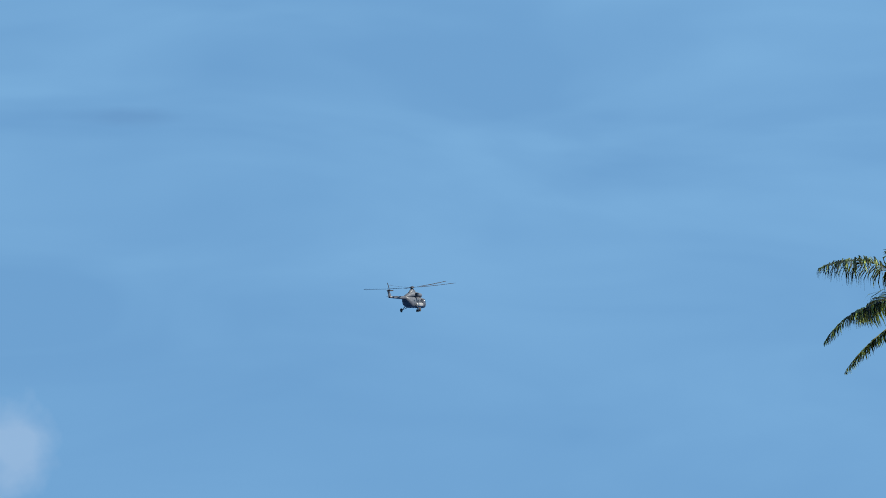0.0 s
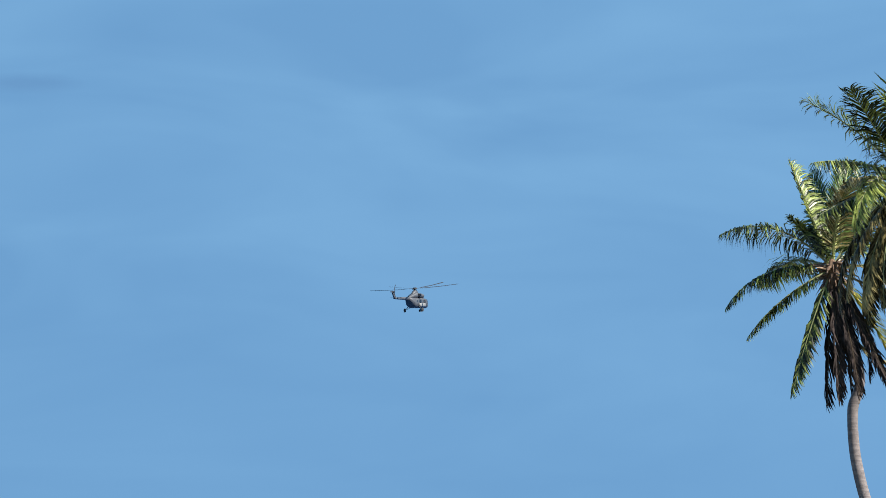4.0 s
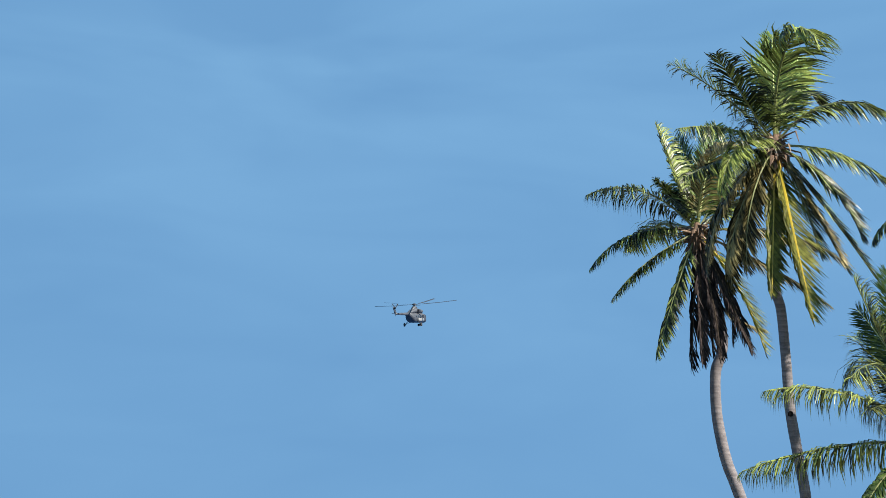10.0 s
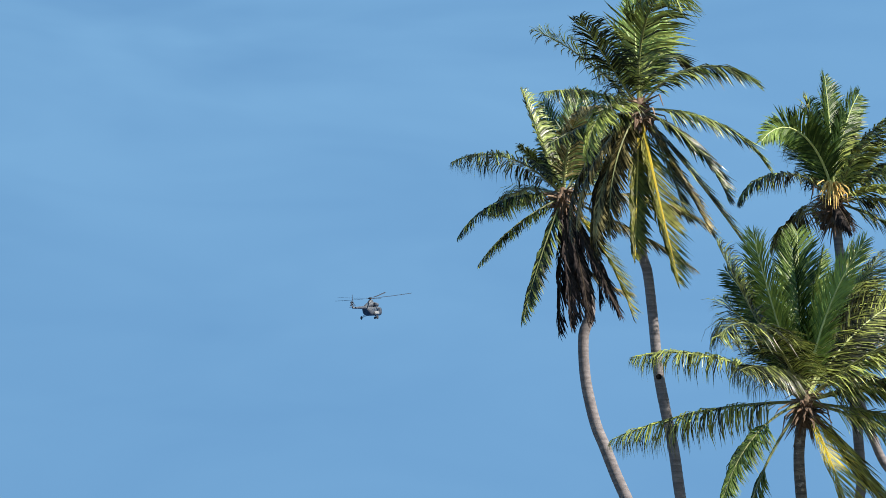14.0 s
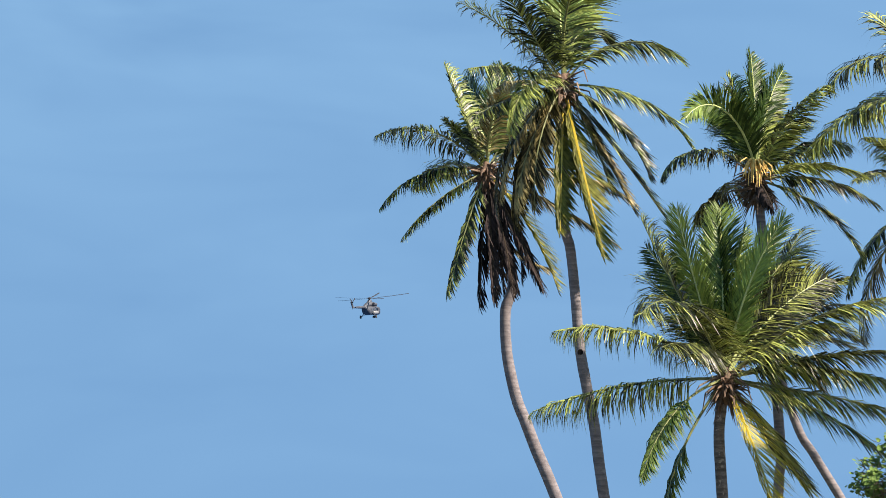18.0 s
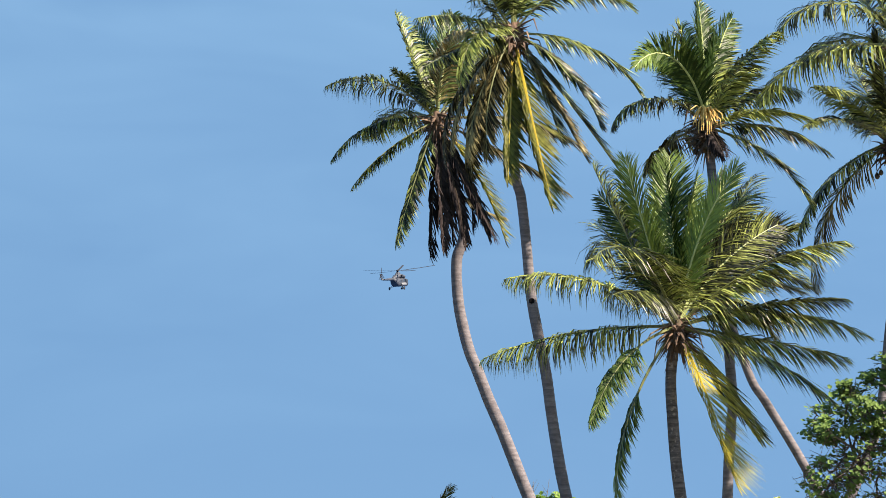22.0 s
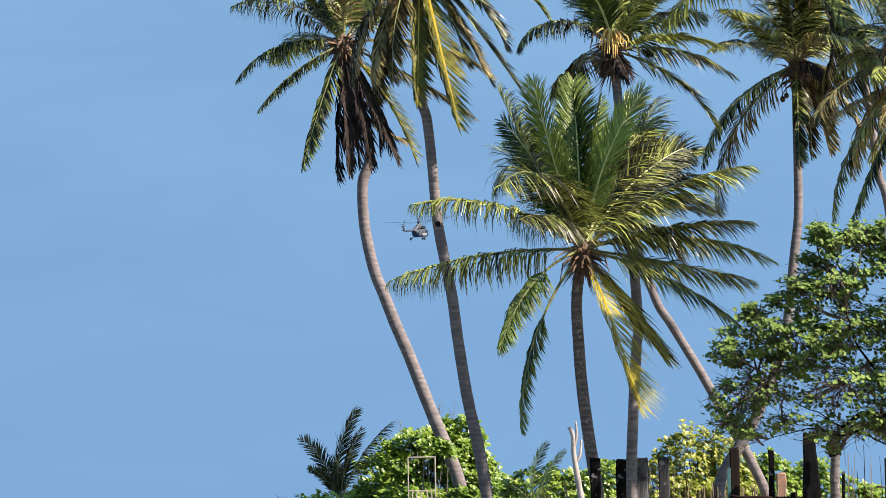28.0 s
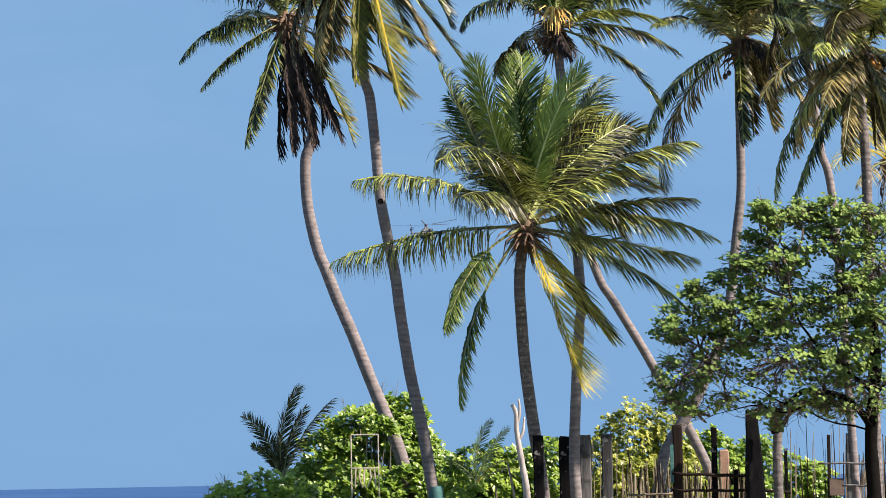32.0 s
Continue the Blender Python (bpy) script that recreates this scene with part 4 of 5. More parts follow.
# ---- the spreading tree ----
def spreading_tree(x, y):
    rng = random.Random(77)
    top = thing("spreading_tree", (x, y, 0), "shade tree with a shaded trunk and a wide crown of round green leaves", "tree")
    trunk = Shell()
    trunk.tube(smooth_line([(0, 0, -0.1), (0.03, 0, 1.0), (-0.02, 0, 2.2), (0.05, 0, 3.4), (0.2, 0, 4.6), (0.1, 0, 6.0)], 4), [0.24] * 4 + [0.19] * 4 + [0.17] * 4 + [0.15] * 4 + [0.1] * 5, 10)
    part("trunk", trunk, TREE_BARK_SHADED, top, smooth=True)
    limbs = [
        [(0.0, 0, 3.0), (-1.0, -0.2, 3.5), (-2.1, -0.3, 3.45), (-3.0, -0.2, 3.7)],
        [(-1.6, -0.3, 3.4), (-2.4, -0.4, 3.2), (-3.3, -0.3, 3.35), (-4.3, -0.1, 3.15)],
        [(0.0, 0, 2.7), (-0.9, 0.3, 2.9), (-1.9, 0.5, 3.3), (-3.4, 0.6, 4.1), (-4.4, 0.6, 4.6)],
        [(0.05, 0, 3.6), (-0.8, -0.3, 4.4), (-1.8, -0.5, 5.4), (-2.2, -0.5, 6.6)],
        [(0.1, 0, 3.6), (0.8, 0.1, 4.6), (1.6, 0.2, 5.8)],
        [(0.05, 0, 3.2), (1.2, -0.2, 3.6), (2.6, -0.2, 3.9)],
        [(0.1, 0, 4.6), (-0.5, 0.2, 5.8), (-0.7, 0.2, 7.0)],
    ]
    prop = Shell()
    prop.tube(smooth_line([(0, 0, 2.75), (-0.3, -0.05, 3.2), (-0.74, -0.1, 3.57), (-1.64, -0.1, 3.76), (-2.0, -0.05, 3.6), (-2.31, 0, 3.38)], 4), [0.10] * 5 + [0.075] * 10 + [0.06] * 6, 8)
    part("limb", prop, TREE_BARK_SHADED, top, "arched limb, coloured as shaded", smooth=True)
    nodes = []
    for row in limbs:
        line = smooth_line(row, 6)
        line = [q + Vector((0.10 * noise.noise(q * 2.6), 0, 0.12 * noise.noise(q * 1.3 + Vector((5, 0, 0))))) for q in line]
        s = Shell()
        s.tube(line, [(0.028 if row[-1][2] < 5 else 0.055) * (1 - 0.75 * i / len(line)) * (1 + 0.25 * noise.noise(Vector((i * 0.9, row[1][0], 0)))) for i in range(len(line))], 7)
        part("limb", s, TREE_BARK_SHADED, top, smooth=True)
        nodes += line[3:]
    clumps = ((-5.07, 4.1, 0.83, 0.68), (-5.19, 5.6, 0.6, 0.53), (-4.2, 6.03, 0.83, 0.9), (-4.23, 4.53, 0.9, 0.83), (-5.31, 3.5, 0.54, 0.27), (-3.16, 5.41, 0.98, 0.9), (-3.28, 6.92, 0.68, 0.75), (-2.37, 7.35, 0.9, 0.75), (-2.1, 5.99, 1.05, 0.9), (-2.29, 4.5, 1.2, 0.83), (-3.81, 3.59, 0.9, 0.27), (-0.85, 7.77, 0.9, 0.68), (-0.59, 6.26, 1.05, 0.9), (-0.78, 4.77, 1.05, 0.9), (-1.74, 8.39, 0.6, 0.45), (0.33, 7.15, 1.05, 1.05), (0.59, 5.34, 1.2, 1.05), (-2.64, 8.41, 0.38, 0.38), (-0.09, 8.36, 0.9, 0.53), (-1.25, 3.88, 0.9, 0.6), (-2.55, 2.93, 0.24, 0.27), (-2.92, 3.23, 0.33, 0.18), (-1.71, 3.36, 0.83, 0.33), (-0.82, 3.3, 0.75, 0.39), (0.02, 3.7, 0.9, 0.68), (-2.46, 3.33, 0.68, 0.21), (-4.64, 3.31, 0.53, 0.15), (-2.82, 8.68, 0.12, 0.12), (-2.64, 8.43, 0.18, 0.18), (-2.07, 8.51, 0.15, 0.21), (-1.39, 8.56, 0.21, 0.18), (-1.07, 8.79, 0.11, 0.09), (-3.03, 7.9, 0.21, 0.21), (-0.64, 8.54, 0.27, 0.18), (-3.96, 6.8, 0.21, 0.15), (-4.51, 6.45, 0.21, 0.15), (-5.07, 5.32, 0.21, 0.24), (-5.27, 4.6, 0.15, 0.21), (0.18, 8.33, 0.3, 0.15))
    twigs, leaves = Shell(), Shell()
    for cx, cz, rx, rz in clumps:
        c = Vector((cx, rng.uniform(-0.6, 0.6), cz))
        root = min(nodes, key=lambda q: (q - c).length + rng.uniform(0, 0.5))
        bough = smooth_line([root, root.lerp(c, 0.35) + Vector((rng.uniform(-0.25, 0.25), rng.uniform(-0.2, 0.2), rng.uniform(-0.1, 0.3))),
                             root.lerp(c, 0.7) + Vector((rng.uniform(-0.25, 0.25), rng.uniform(-0.2, 0.2), rng.uniform(-0.3, 0.1))), c, c + Vector((rng.uniform(-rx, rx) * 0.6, 0, rz * 0.6))], 4)
        twigs.tube(bough, [0.035 * (1 - 0.7 * i / len(bough)) for i in range(len(bough))], 5)
        for k in range(int(72 * rx * rz) + 8):
            d = Vector((rng.gauss(0, 1), rng.gauss(0, 1), rng.gauss(0, 1))).normalized() * rng.uniform(0.2, 1.0) ** 0.5
            p = Vector((cx + d.x * rx, d.y * (rx + 0.5), cz + d.z * rz))
            near = min(bough, key=lambda q: (q - p).length + rng.uniform(0, 0.5))
            bend = near.lerp(p, 0.55) + Vector((rng.uniform(-0.2, 0.2), rng.uniform(-0.2, 0.2), rng.uniform(-0.2, 0.15)))
            twigs.tube([near, bend, p], [0.014, 0.010, 0.005], 4)
            tilt = Vector((0.25 + 0.4 * d.x + rng.gauss(0, 0.22), -0.3 + 0.3 * d.y + rng.gauss(0, 0.22), 0.65 + 0.35 * d.z + rng.gauss(0, 0.2)))
            bare = cz < 4.7
            for m in range(3 if bare else 1):
                q = p + Vector((rng.gauss(0, 0.3), rng.gauss(0, 0.3), rng.gauss(-0.05, 0.18)))
                twigs.tube([bend, bend.lerp(q, 0.5) + Vector((rng.gauss(0, 0.06), 0, rng.gauss(0, 0.06))), q], [0.009, 0.007, 0.004], 3)
            fill = 0.35 + 1.3 * max(0.0, 0.5 + 0.9 * noise.noise(p * 1.5))
            for m in range(int(fill * rng.randint(4, 10)) if bare else int(fill * rng.randint(15, 23))):
                o = p + Vector((rng.gauss(0, 0.115), rng.gauss(0, 0.115), rng.gauss(0, 0.06)))
                n1 = (tilt + Vector((rng.gauss(0, 0.2), rng.gauss(0, 0.2), rng.gauss(0, 0.16)))).normalized()
                a = n1.orthogonal().normalized()
                a = (Matrix.Rotation(rng.uniform(0, 6.283), 3, n1) @ a)
                b = n1.cross(a)
                r = rng.uniform(0.042, 0.075)
                leaves.add([o - a * r, o - a * r * 0.4 + b * r * 0.85, o + a * r * 0.5 + b * r * 0.7, o + a * r * 1.2, o + a * r * 0.5 - b * r * 0.7, o - a * r * 0.4 - b * r * 0.85, o - n1 * r * 0.2],
                           [(0, 1, 6), (1, 2, 6), (2, 3, 6), (3, 4, 6), (4, 5, 6), (5, 0, 6)])
    part("twig_tangle", twigs, TREE_TWIG, top, "tangle of fine brown twigs", kind="stuff")
    part("foliage", leaves, TREE_LEAF, top, kind="stuff")


spreading_tree(11.28, 112)


# ---- fence ----

def post(label, x, top, width, mat, y=121.0, taper=1.0, lean=0.0, seed=0, name="fence_post", depth=0.16):
    """A rough squared timber with an uneven head."""
    rng = random.Random(seed)
    s = Shell()
    n = 9
    for i in range(n + 1):
        q = i / n
        w = width / 2 * (taper + (1 - taper) * q) * rng.uniform(0.95, 1.05)
        c = lean * q + rng.uniform(-0.008, 0.008)
        for sx, sy in ((-1, -0.8), (-0.8, -1), (0.8, -1), (1, -0.8), (1, 0.8), (0.8, 1), (-0.8, 1), (-1, 0.8)):
            z = -0.1 + (top + 0.1) * q + (rng.uniform(-0.03, 0.03) if i == n else 0)
            s.v.append((c + sx * w, sy * depth / 2 * rng.uniform(0.95, 1.05), z))
    for i in range(n):
        for j in range(8):
            a, b = i * 8 + j, i * 8 + (j + 1) % 8
            s.f.append((a, b, b + 8, a + 8))
    s.f.append(tuple(range(7, -1, -1)))
    s.f.append(tuple(range(n * 8, n * 8 + 8)))
    ob = new(name, s.mesh(name, mat))
    ob.location = (x, y, 0)
    return tagged(ob, label, "fence post", "posts of the old fence")


post("blackened square timber post standing before the palm", 2.55, 2.74, 0.29, WOOD_BLACK, 117.6, seed=1)
post("blackened square timber post with pale flaking", 3.42, 2.76, 0.33, WOOD_BLACK, 122.6, seed=2)
post("silver-grey square timber post beside a palm", 4.02, 2.78, 0.33, WOOD_GREY, 122.6, seed=3)
post("dark grey square timber post with a mossy head", 4.65, 2.79, 0.32, WOOD_SLATE, 122.6, seed=4)
POST_B = post("dark brown weathered post with a teal cloth strip", 6.61, 3.02, 0.27, WOOD_BROWN, seed=5, taper=1.1)
post("thin dark post carrying two rails", 7.63, 2.92, 0.16, WOOD_BLACK, 120.5, seed=6)
post("broad dark plank post, tapering upwards", 8.80, 3.39, 0.34, WOOD_CHAR, 120, taper=1.9, lean=-0.12, seed=7)
post("short dark plank nailed beside a broad post", 8.63, 2.61, 0.13, WOOD_BLACK, 120.3, seed=8)
post("grey fence post in the paling fence", 11.66, 2.68, 0.22, WOOD_GREY, 122, seed=9)
post("reddish thin post beside a rusty sheet", 11.04, 2.66, 0.09, WOOD_BROWN, 122, seed=10)
post("pinkish-tan broken stump post", 8.07, 2.28, 0.28, STUMP_TAN, 123, seed=11)
post("small dark fence stake", 8.24, 1.73, 0.13, WOOD_BLACK, 120.6, seed=13)
post("thin dark stake beside the grey stem", 9.68, 2.26, 0.09, WOOD_BLACK, 120.6, seed=14)

s = box_shell(-0.05, 0.05, -0.01, 0.01, 0, 1.1, 0.005)
cloth = new("cloth_strip", s.mesh("cloth_strip", CLOTH))
cloth.location = (POST_B.location.x - 0.17, 120.9, 1.35)
tagged(cloth, "teal cloth strip tied to a fence post", "cloth")


def rail(label, x0, z0, x1, z1, y, r, mat, seed):
    """A rough pole laid across the posts."""
    rng = random.Random(seed)
    s = Shell()
    n = 8
    s.tube([(x0 + (x1 - x0) * i / n, rng.uniform(-0.015, 0.015), z0 + (z1 - z0) * i / n + rng.uniform(-0.02, 0.02)) for i in range(n + 1)], [r * rng.uniform(0.85, 1.1) for i in range(n + 1)], 7)
    ob = new("fence_rail", s.mesh("fence_rail", mat, True))
    ob.location = (0, y, 0)
    return tagged(ob, label, "fence rail", "rails of the old fence")


rail("dark round fence rail", 6.41, 1.62, 8.91, 1.52, 120.3, 0.05, WOOD_BROWN, 1)
rail("dark round fence rail", 6.40, 1.15, 8.90, 1.10, 120.3, 0.045, WOOD_BROWN, 2)
rail("pale bamboo fence rail", 5.20, 1.03, 6.47, 1.05, 121.5, 0.035, STICK, 3)
rail("grey weathered fence rail", 10.70, 1.85, 12.85, 1.80, 121.7, 0.03, WOOD_GREY, 4)
rail("grey weathered fence rail", 11.37, 1.18, 12.83, 1.15, 121.7, 0.03, WOOD_GREY, 5)
rail("dark round fence rail", 8.82, 1.10, 9.78, 1.02, 120.3, 0.045, WOOD_BROWN, 6)


def palings(label, x0, x1, top0, top1, y, count, seed, r=0.022, lean=0.1):
    """A run of upright dry sticks."""
    rng = random.Random(seed)
    t = thing("paling_fence", ((x0 + x1) / 2, y, 0), label, "fence", "paling fences")
    for k in range(count):
        x = (k + rng.uniform(0.1, 0.9)) / count * (x1 - x0) - (x1 - x0) / 2
        h = rng.uniform(top0, top1)
        a = rng.uniform(-lean, lean)
        s = Shell()
        q = r * rng.uniform(0.6, 1.3)
        s.tube([(x, rng.uniform(-0.04, 0.04), -0.05), (x + a * 0.5 + rng.uniform(-0.02, 0.02), 0, h * 0.55), (x + a, rng.uniform(-0.04, 0.04), h)], [q, q * 0.9, q * 0.5], 5)
        part("paling", s, STICK if rng.random() < 0.75 else WOOD_BROWN, t)


palings("run of thin dry brown palings", 5.12, 6.54, 1.35, 2.05, 122.0, 40, 1, r=0.032, lean=0.16)
palings("run of thin dry brown palings", 6.67, 8.79, 1.3, 2.0, 121.6, 46, 2, r=0.03, lean=0.16)
palings("dense grey paling fence", 11.51, 12.34, 1.7, 2.5, 122.4, 34, 3)
palings("dense grey paling fence beside the shade tree", 12.11, 13.51, 2.5, 2.75, 119.0, 60, 4, lean=0.03)
palings("few tall bare twigs in the fence", 9.87, 11.65, 2.2, 3.1, 122.8, 13, 5, r=0.016)
palings("few tall bare twigs above the posts", 4.11, 5.26, 1.8, 2.9, 123.4, 8, 6, r=0.014)

s = box_shell(-0.21, 0.21, -0.015, 0.015, 0.9, 1.40, 0.01)
sheet = new("metal_sheet", s.mesh("metal_sheet", RUST))
sheet.location = (11.23, 121.85, 0.0)
tagged(sheet, "dull rusty metal sheet leaning in the fence", "metal sheet")


def bare_trunk(name, label, points, radii, y, mat, branches=()):
    """A dead stem with stubs of branches."""
    t = thing(name, (points[0][0], y, 0), label, "tree stump")
    x0 = points[0][0]
    s = Shell()
    line = smooth_line([(a - x0, 0, b) for a, b in points], 6)
    n = len(line)
    s.tube(line, [radii[0] + (radii[1] - radii[0]) * i / n + 0.012 * noise.noise(Vector((i * 0.7, x0, 0))) for i in range(n)], 9)
    part("stem", s, mat, t, smooth=True)
    for row in branches:
        s = Shell()
        line = smooth_line([(a - x0, c, b) for a, b, c in row], 5)
        s.tube(line, [0.055 * (1 - 0.6 * i / len(line)) for i in range(len(line))], 7)
        part("branch", s, mat, t, smooth=True)
    return t


bare_trunk("driftwood_stump", "bleached dead stem with a broken fork", (
    (2.22, -0.1), (2.17, 1.22), (2.07, 1.91), (2.00, 2.38), (1.93, 2.90), (1.92, 3.36), (1.82, 3.61)), (0.105, 0.055), 116.0, DRIFT, (
    ((1.93, 3.01, 0), (2.02, 3.39, 0), (2.00, 3.76, 0)), ((1.97, 2.61, 0), (2.10, 2.85, 0), (2.15, 3.26, 0.1))))
BARE_TREE = bare_trunk("bare_tree", "grey dead stem with a dark forked head", (
    (9.36, -0.1), (9.37, 1.22), (9.36, 2.18), (9.39, 2.82), (9.40, 3.33)), (0.15, 0.12), 119.5, BARK_DARK, (
    ((9.39, 2.82, 0), (9.77, 3.29, -0.4), (10.18, 3.58, -1.5)), ((9.36, 2.74, 0), (9.16, 3.15, -0.3), (9.00, 3.39, -0.5))))
# a black sleeve round the top of the stem
s = Shell()
s.tube([(0, 0, 2.72), (-0.02, 0, 2.8), (0.01, 0, 2.95), (-0.01, 0, 3.1), (0.03, 0, 3.26), (0.02, 0, 3.42)], [0.15, 0.18, 0.165, 0.18, 0.17, 0.13], 9)
part("charred_head", s, WOOD_BLACK, BARE_TREE, "dark head of the stem")


def stake(label, x0, z0, x1, z1, y, r, mat, seed):
    """A thin stick stuck aslant into the sand."""
    rng = random.Random(seed)
    s = Shell()
    n = 6
    s.tube([((x1 - x0) * i / n + rng.uniform(-0.012, 0.012), 0, z0 + (z1 - z0) * i / n) for i in range(n + 1)], [r * (1 - 0.35 * i / n) * rng.uniform(0.9, 1.1) for i in range(n + 1)], 6)
    ob = new("stake", s.mesh("stake", mat, True))
    ob.location = (x0, y, 0)
    return tagged(ob, label, "stake", "sticks in the sand")


stake("pale bark-stripped stick leaning beside the driftwood", 2.06, -0.1, 1.67, 1.99, 116.2, 0.045, STICK, 1)
stake("short pale stick among the shrubs", 1.35, -0.1, 1.38, 1.35, 120.5, 0.05, STICK, 2)
stake("thin brown stick beside the dark posts", 5.55, -0.1, 5.3, 2.35, 123.2, 0.03, WOOD_BROWN, 3)


def frame_stand(x0, z0, x1, z1, y):
    """A thin white frame of welded bars on two legs."""
    t = thing("white_frame", ((x0 + x1) / 2, y, 0), "thin white metal frame standing in front of the shrub", "frame")
    w, mid = (x1 - x0) / 2, z0
    for a in (-w, w):
        part("leg", box_shell(a - 0.018, a + 0.018, -0.018, 0.018, -0.1, z1, 0.006), WHITE_PAINT, t)
    part("top_bar", box_shell(-w, w, -0.022, 0.022, z1 - 0.018, z1 + 0.018, 0.006), WHITE_PAINT, t)
    part("cross_bar", box_shell(-w, w, -0.022, 0.022, mid - 0.02, mid + 0.02, 0.006), WHITE_PAINT, t)
    rng = random.Random(9)
    for k in range(5):
        s = Shell()
        a = -w * 0.7 + k * w * 0.35
        s.tube([(a, 0.03, mid - 0.02), (a + rng.uniform(-0.05, 0.05), 0.04, mid - 0.3), (a + rng.uniform(-0.1, 0.1), 0.03, mid - 0.62)], [0.07, 0.10, 0.05], 5, squash=0.3)
        part("paint_strip", s, WHITE_PAINT, t, "flaking whitish strip")


frame_stand(-3.00, 1.985, -2.15, 3.035, 132.3)

s = Shell()
s.tube([(0, 0, 0.75), (0.01, 0, 0.95), (0, 0, 1.15), (-0.02, 0, 1.32)], [0.25, 0.235, 0.24, 0.215], 12, closed=False)
wrap = new("cloth_wrap", s.mesh("cloth_wrap", CLOTH, True))
wrap.location = (-0.355, 126, 0.06)
tagged(wrap, "teal cloth tied round a palm trunk", "cloth")


def bare_twigs(label, x, y, z0, z1, spread, count, seed):
    """Leafless twigs that stand above a shrub."""
    rng = random.Random(seed)
    t = thing("bare_shrub", (x, y, 0), label, "shrub")
    for k in range(count):
        s = Shell()
        a = rng.uniform(-spread, spread)
        top = rng.uniform(z0, z1)
        p = [(a * 0.6, 0, 0.0), (a * 0.8, rng.uniform(-0.2, 0.2), z0 * 0.6), (a, 0, (z0 + top) / 2), (a + rng.uniform(-0.25, 0.1), 0, top)]
        s.tube(p, [0.02, 0.016, 0.011, 0.005], 4)
        for m in range(2):
            q = Vector(p[2]).lerp(Vector(p[3]), rng.uniform(0.1, 0.7))
            s.tube([q, q + Vector((rng.uniform(-0.2, 0.2), 0, rng.uniform(0.15, 0.35)))], [0.008, 0.004], 3)
        part("twig", s, TWIG, t)


bare_twigs("leafless grey twigs above the big shrub", -2.63, 137.4, 3.6, 4.9, 1.3, 13, 3)
bare_twigs("dry twigs at the edge of the shrubs", -6.56, 129.5, 1.2, 2.1, 0.8, 9, 4)
shrub("low dull green scrub at the shore", -5.62, 125.0, ((0, 0, 0.9, 0.8, 0.6, 0.9), (-0.9, 0, 0.8, 0.6, 0.6, 0.7), (0.9, 0, 0.9, 0.8, 0.7, 0.9)), 36)


def knot(top, x, z):
    """A healed hollow in a palm trunk: a shallow disc, the hole's darkness put into its black colour."""
    s = Shell()
    n = 14
    for r, y in ((0.085, 0.03), (0.07, -0.005), (0.05, 0.004), (0.02, 0.006)):
        for k in range(n):
            a = 2 * math.pi * k / n
            s.v.append((x + r * math.cos(a), -0.165 + y, z + r * 1.2 * math.sin(a)))
    for i in range(3):
        for k in range(n):
            a, c = i * n + k, i * n + (k + 1) % n
            s.f.append((a, c, c + n, a + n))
    s.f.append(tuple(range(3 * n, 4 * n)))
    part("knot", s, WOOD_BLACK, top, "dark hollow knot", smooth=True)


knot(PALM_B, -1.839 - PALM_B.location.x, 9.93)


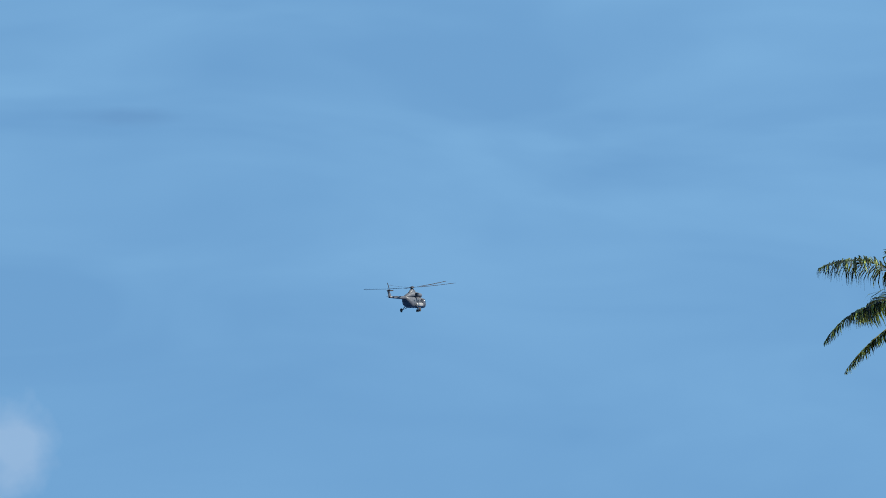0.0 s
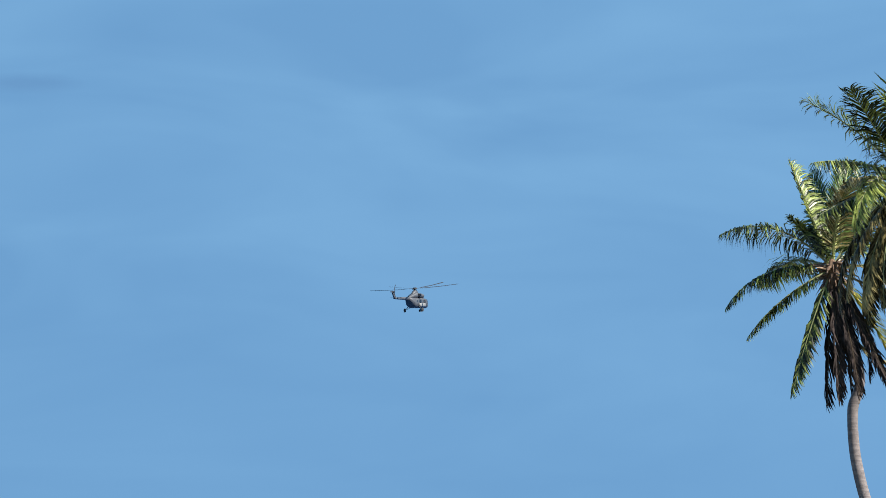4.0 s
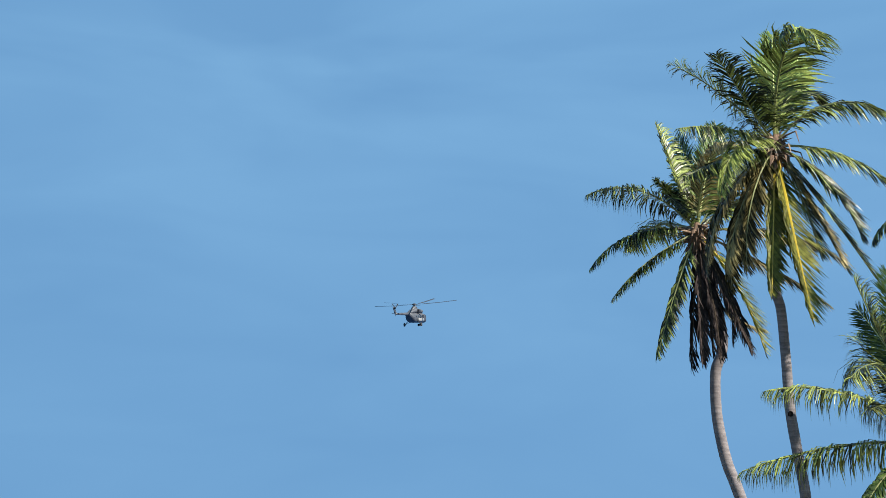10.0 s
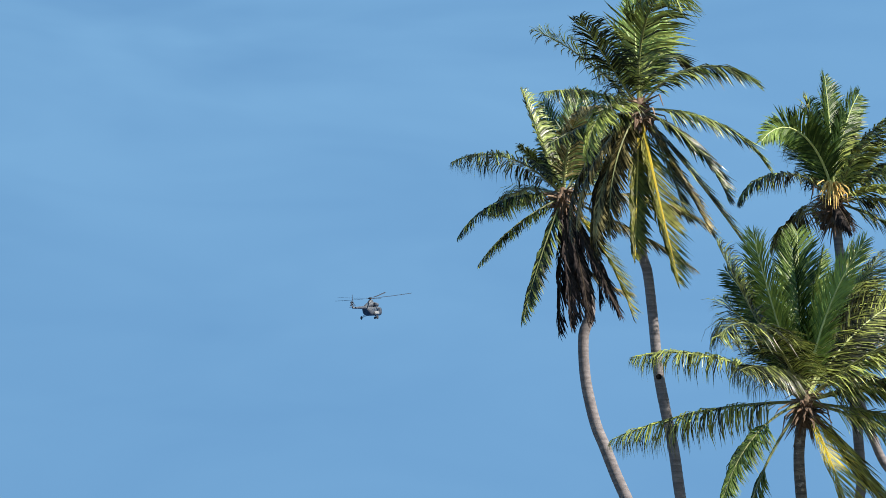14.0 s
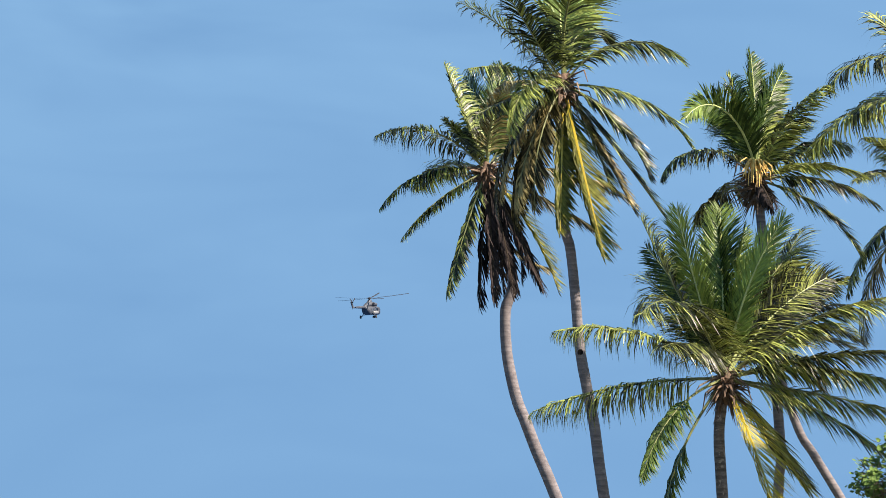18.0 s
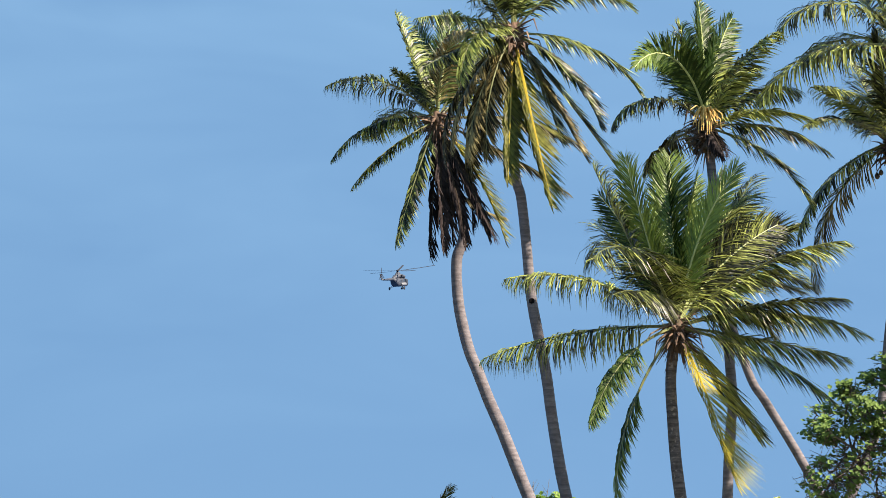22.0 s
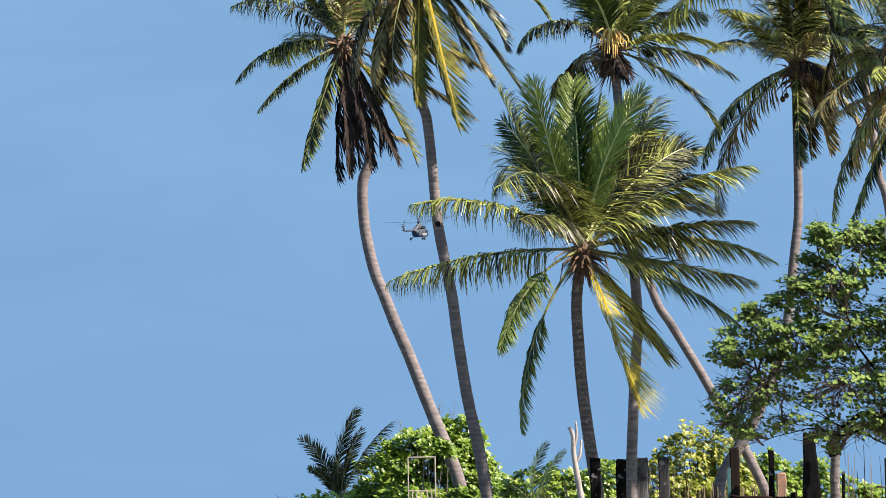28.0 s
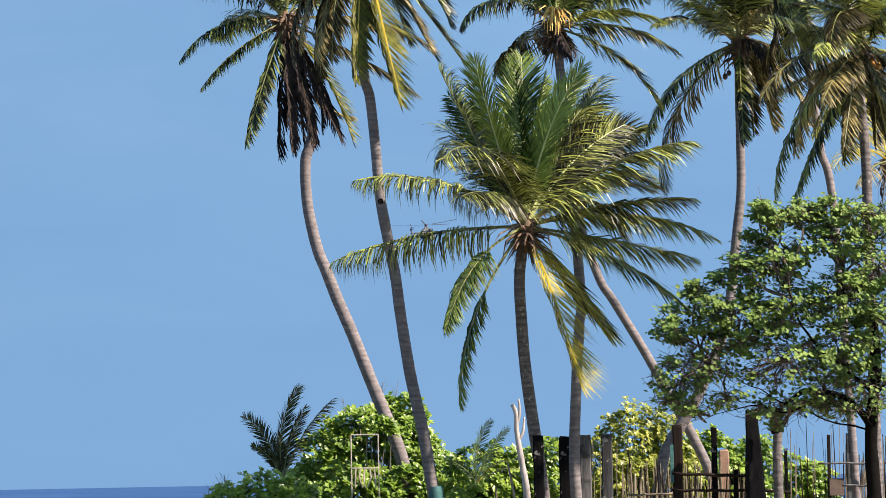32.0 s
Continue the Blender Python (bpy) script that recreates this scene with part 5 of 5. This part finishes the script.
# ---- what moves ----
def motions():
    # seconds, bearing east of north and rise in thousandths, distance
    flight = [
        (0.0, -161.36, 116.20, 906),
        (1.0, -155.10, 113.58, 917),
        (2.0, -148.62, 111.17, 929),
        (3.0, -142.65, 109.03, 940),
        (6.0, -124.85, 103.08, 975),
        (7.0, -119.23, 100.08, 986),
        (8.0, -114.66, 97.31, 999),
        (9.0, -109.29, 94.87, 1010),
        (10.0, -104.30, 92.89, 1022),
        (11.0, -99.01, 90.72, 1034),
        (12.0, -93.10, 89.70, 1046),
        (13.0, -87.83, 88.10, 1057),
        (14.0, -83.04, 86.54, 1069),
        (15.0, -77.94, 84.76, 1082),
        (18.0, -64.74, 79.65, 1119),
        (19.0, -60.32, 78.05, 1131),
        (20.0, -55.63, 76.91, 1143),
        (21.0, -49.89, 75.65, 1156),
        (22.0, -46.40, 74.02, 1168),
        (23.0, -40.77, 72.91, 1181),
        (24.0, -36.91, 71.52, 1194),
        (25.0, -31.26, 70.40, 1207),
        (27.5, -21.09, 67.33, 1238),
        (28.0, -19.18, 66.71, 1245),
        (28.5, -17.06, 65.97, 1252),
        (29.0, -15.61, 65.69, 1259),
        (30.0, -10.54, 64.03, 1273),
        (30.5, -8.97, 63.44, 1280),
        (31.0, -7.20, 61.82, 1287),
        (31.5, -5.74, 61.26, 1294),
        (32.0, -3.96, 60.37, 1301),
    ]
    rows = []
    for t, u, w, d in flight:
        rows.append((t, pose(EYE[0] + d * u / 1000, EYE[1] + d, EYE[2] + d * w / 1000, HELI_BANK, HELI_NOSE, HELI_HEADING + HELI_TURN * t)))
    walk(HELI, rows)
    # sixteen blades a second pass the same bearing
    steps = 32 * 15
    walk(ROTOR, [(k / 15, pose(0, 0, 0, 0, -5, 0) @ pose(0, 0, 0, 0, 0, (76.8 * k + ROTOR_START + 1.55 * k / 15) % 360)) for k in range(steps + 1)])
    walk(TAIL, [(k / 15, pose(-12.2, -0.35, -0.85, 0, (71 * k) % 360, 0)) for k in range(steps + 1)])
    # fronds sway in the breeze
    rng = random.Random(5)
    for ob, length in FRONDS:
        a, b, c, d = (rng.uniform(0, 6.283) for _ in range(4))
        amp = rng.uniform(0.35, 0.9) * (1.3 if length > 4.6 else 1.0)
        beat = rng.uniform(1.9, 2.9)
        rows = []
        for k in range(41):
            t = 0.8 * k
            rows.append((t, pose(*ob.location, amp * math.sin(6.283 * t / beat + a), amp * math.sin(6.283 * t / (beat * 1.3) + b), 0.8 * amp * math.sin(6.283 * t / (beat * 1.7) + c))))
        walk(ob, rows)


HELI_HEADING, HELI_TURN, HELI_BANK, HELI_NOSE, ROTOR_START = 74.0, -0.2, 0.0, -5.0, -92.0
motions()
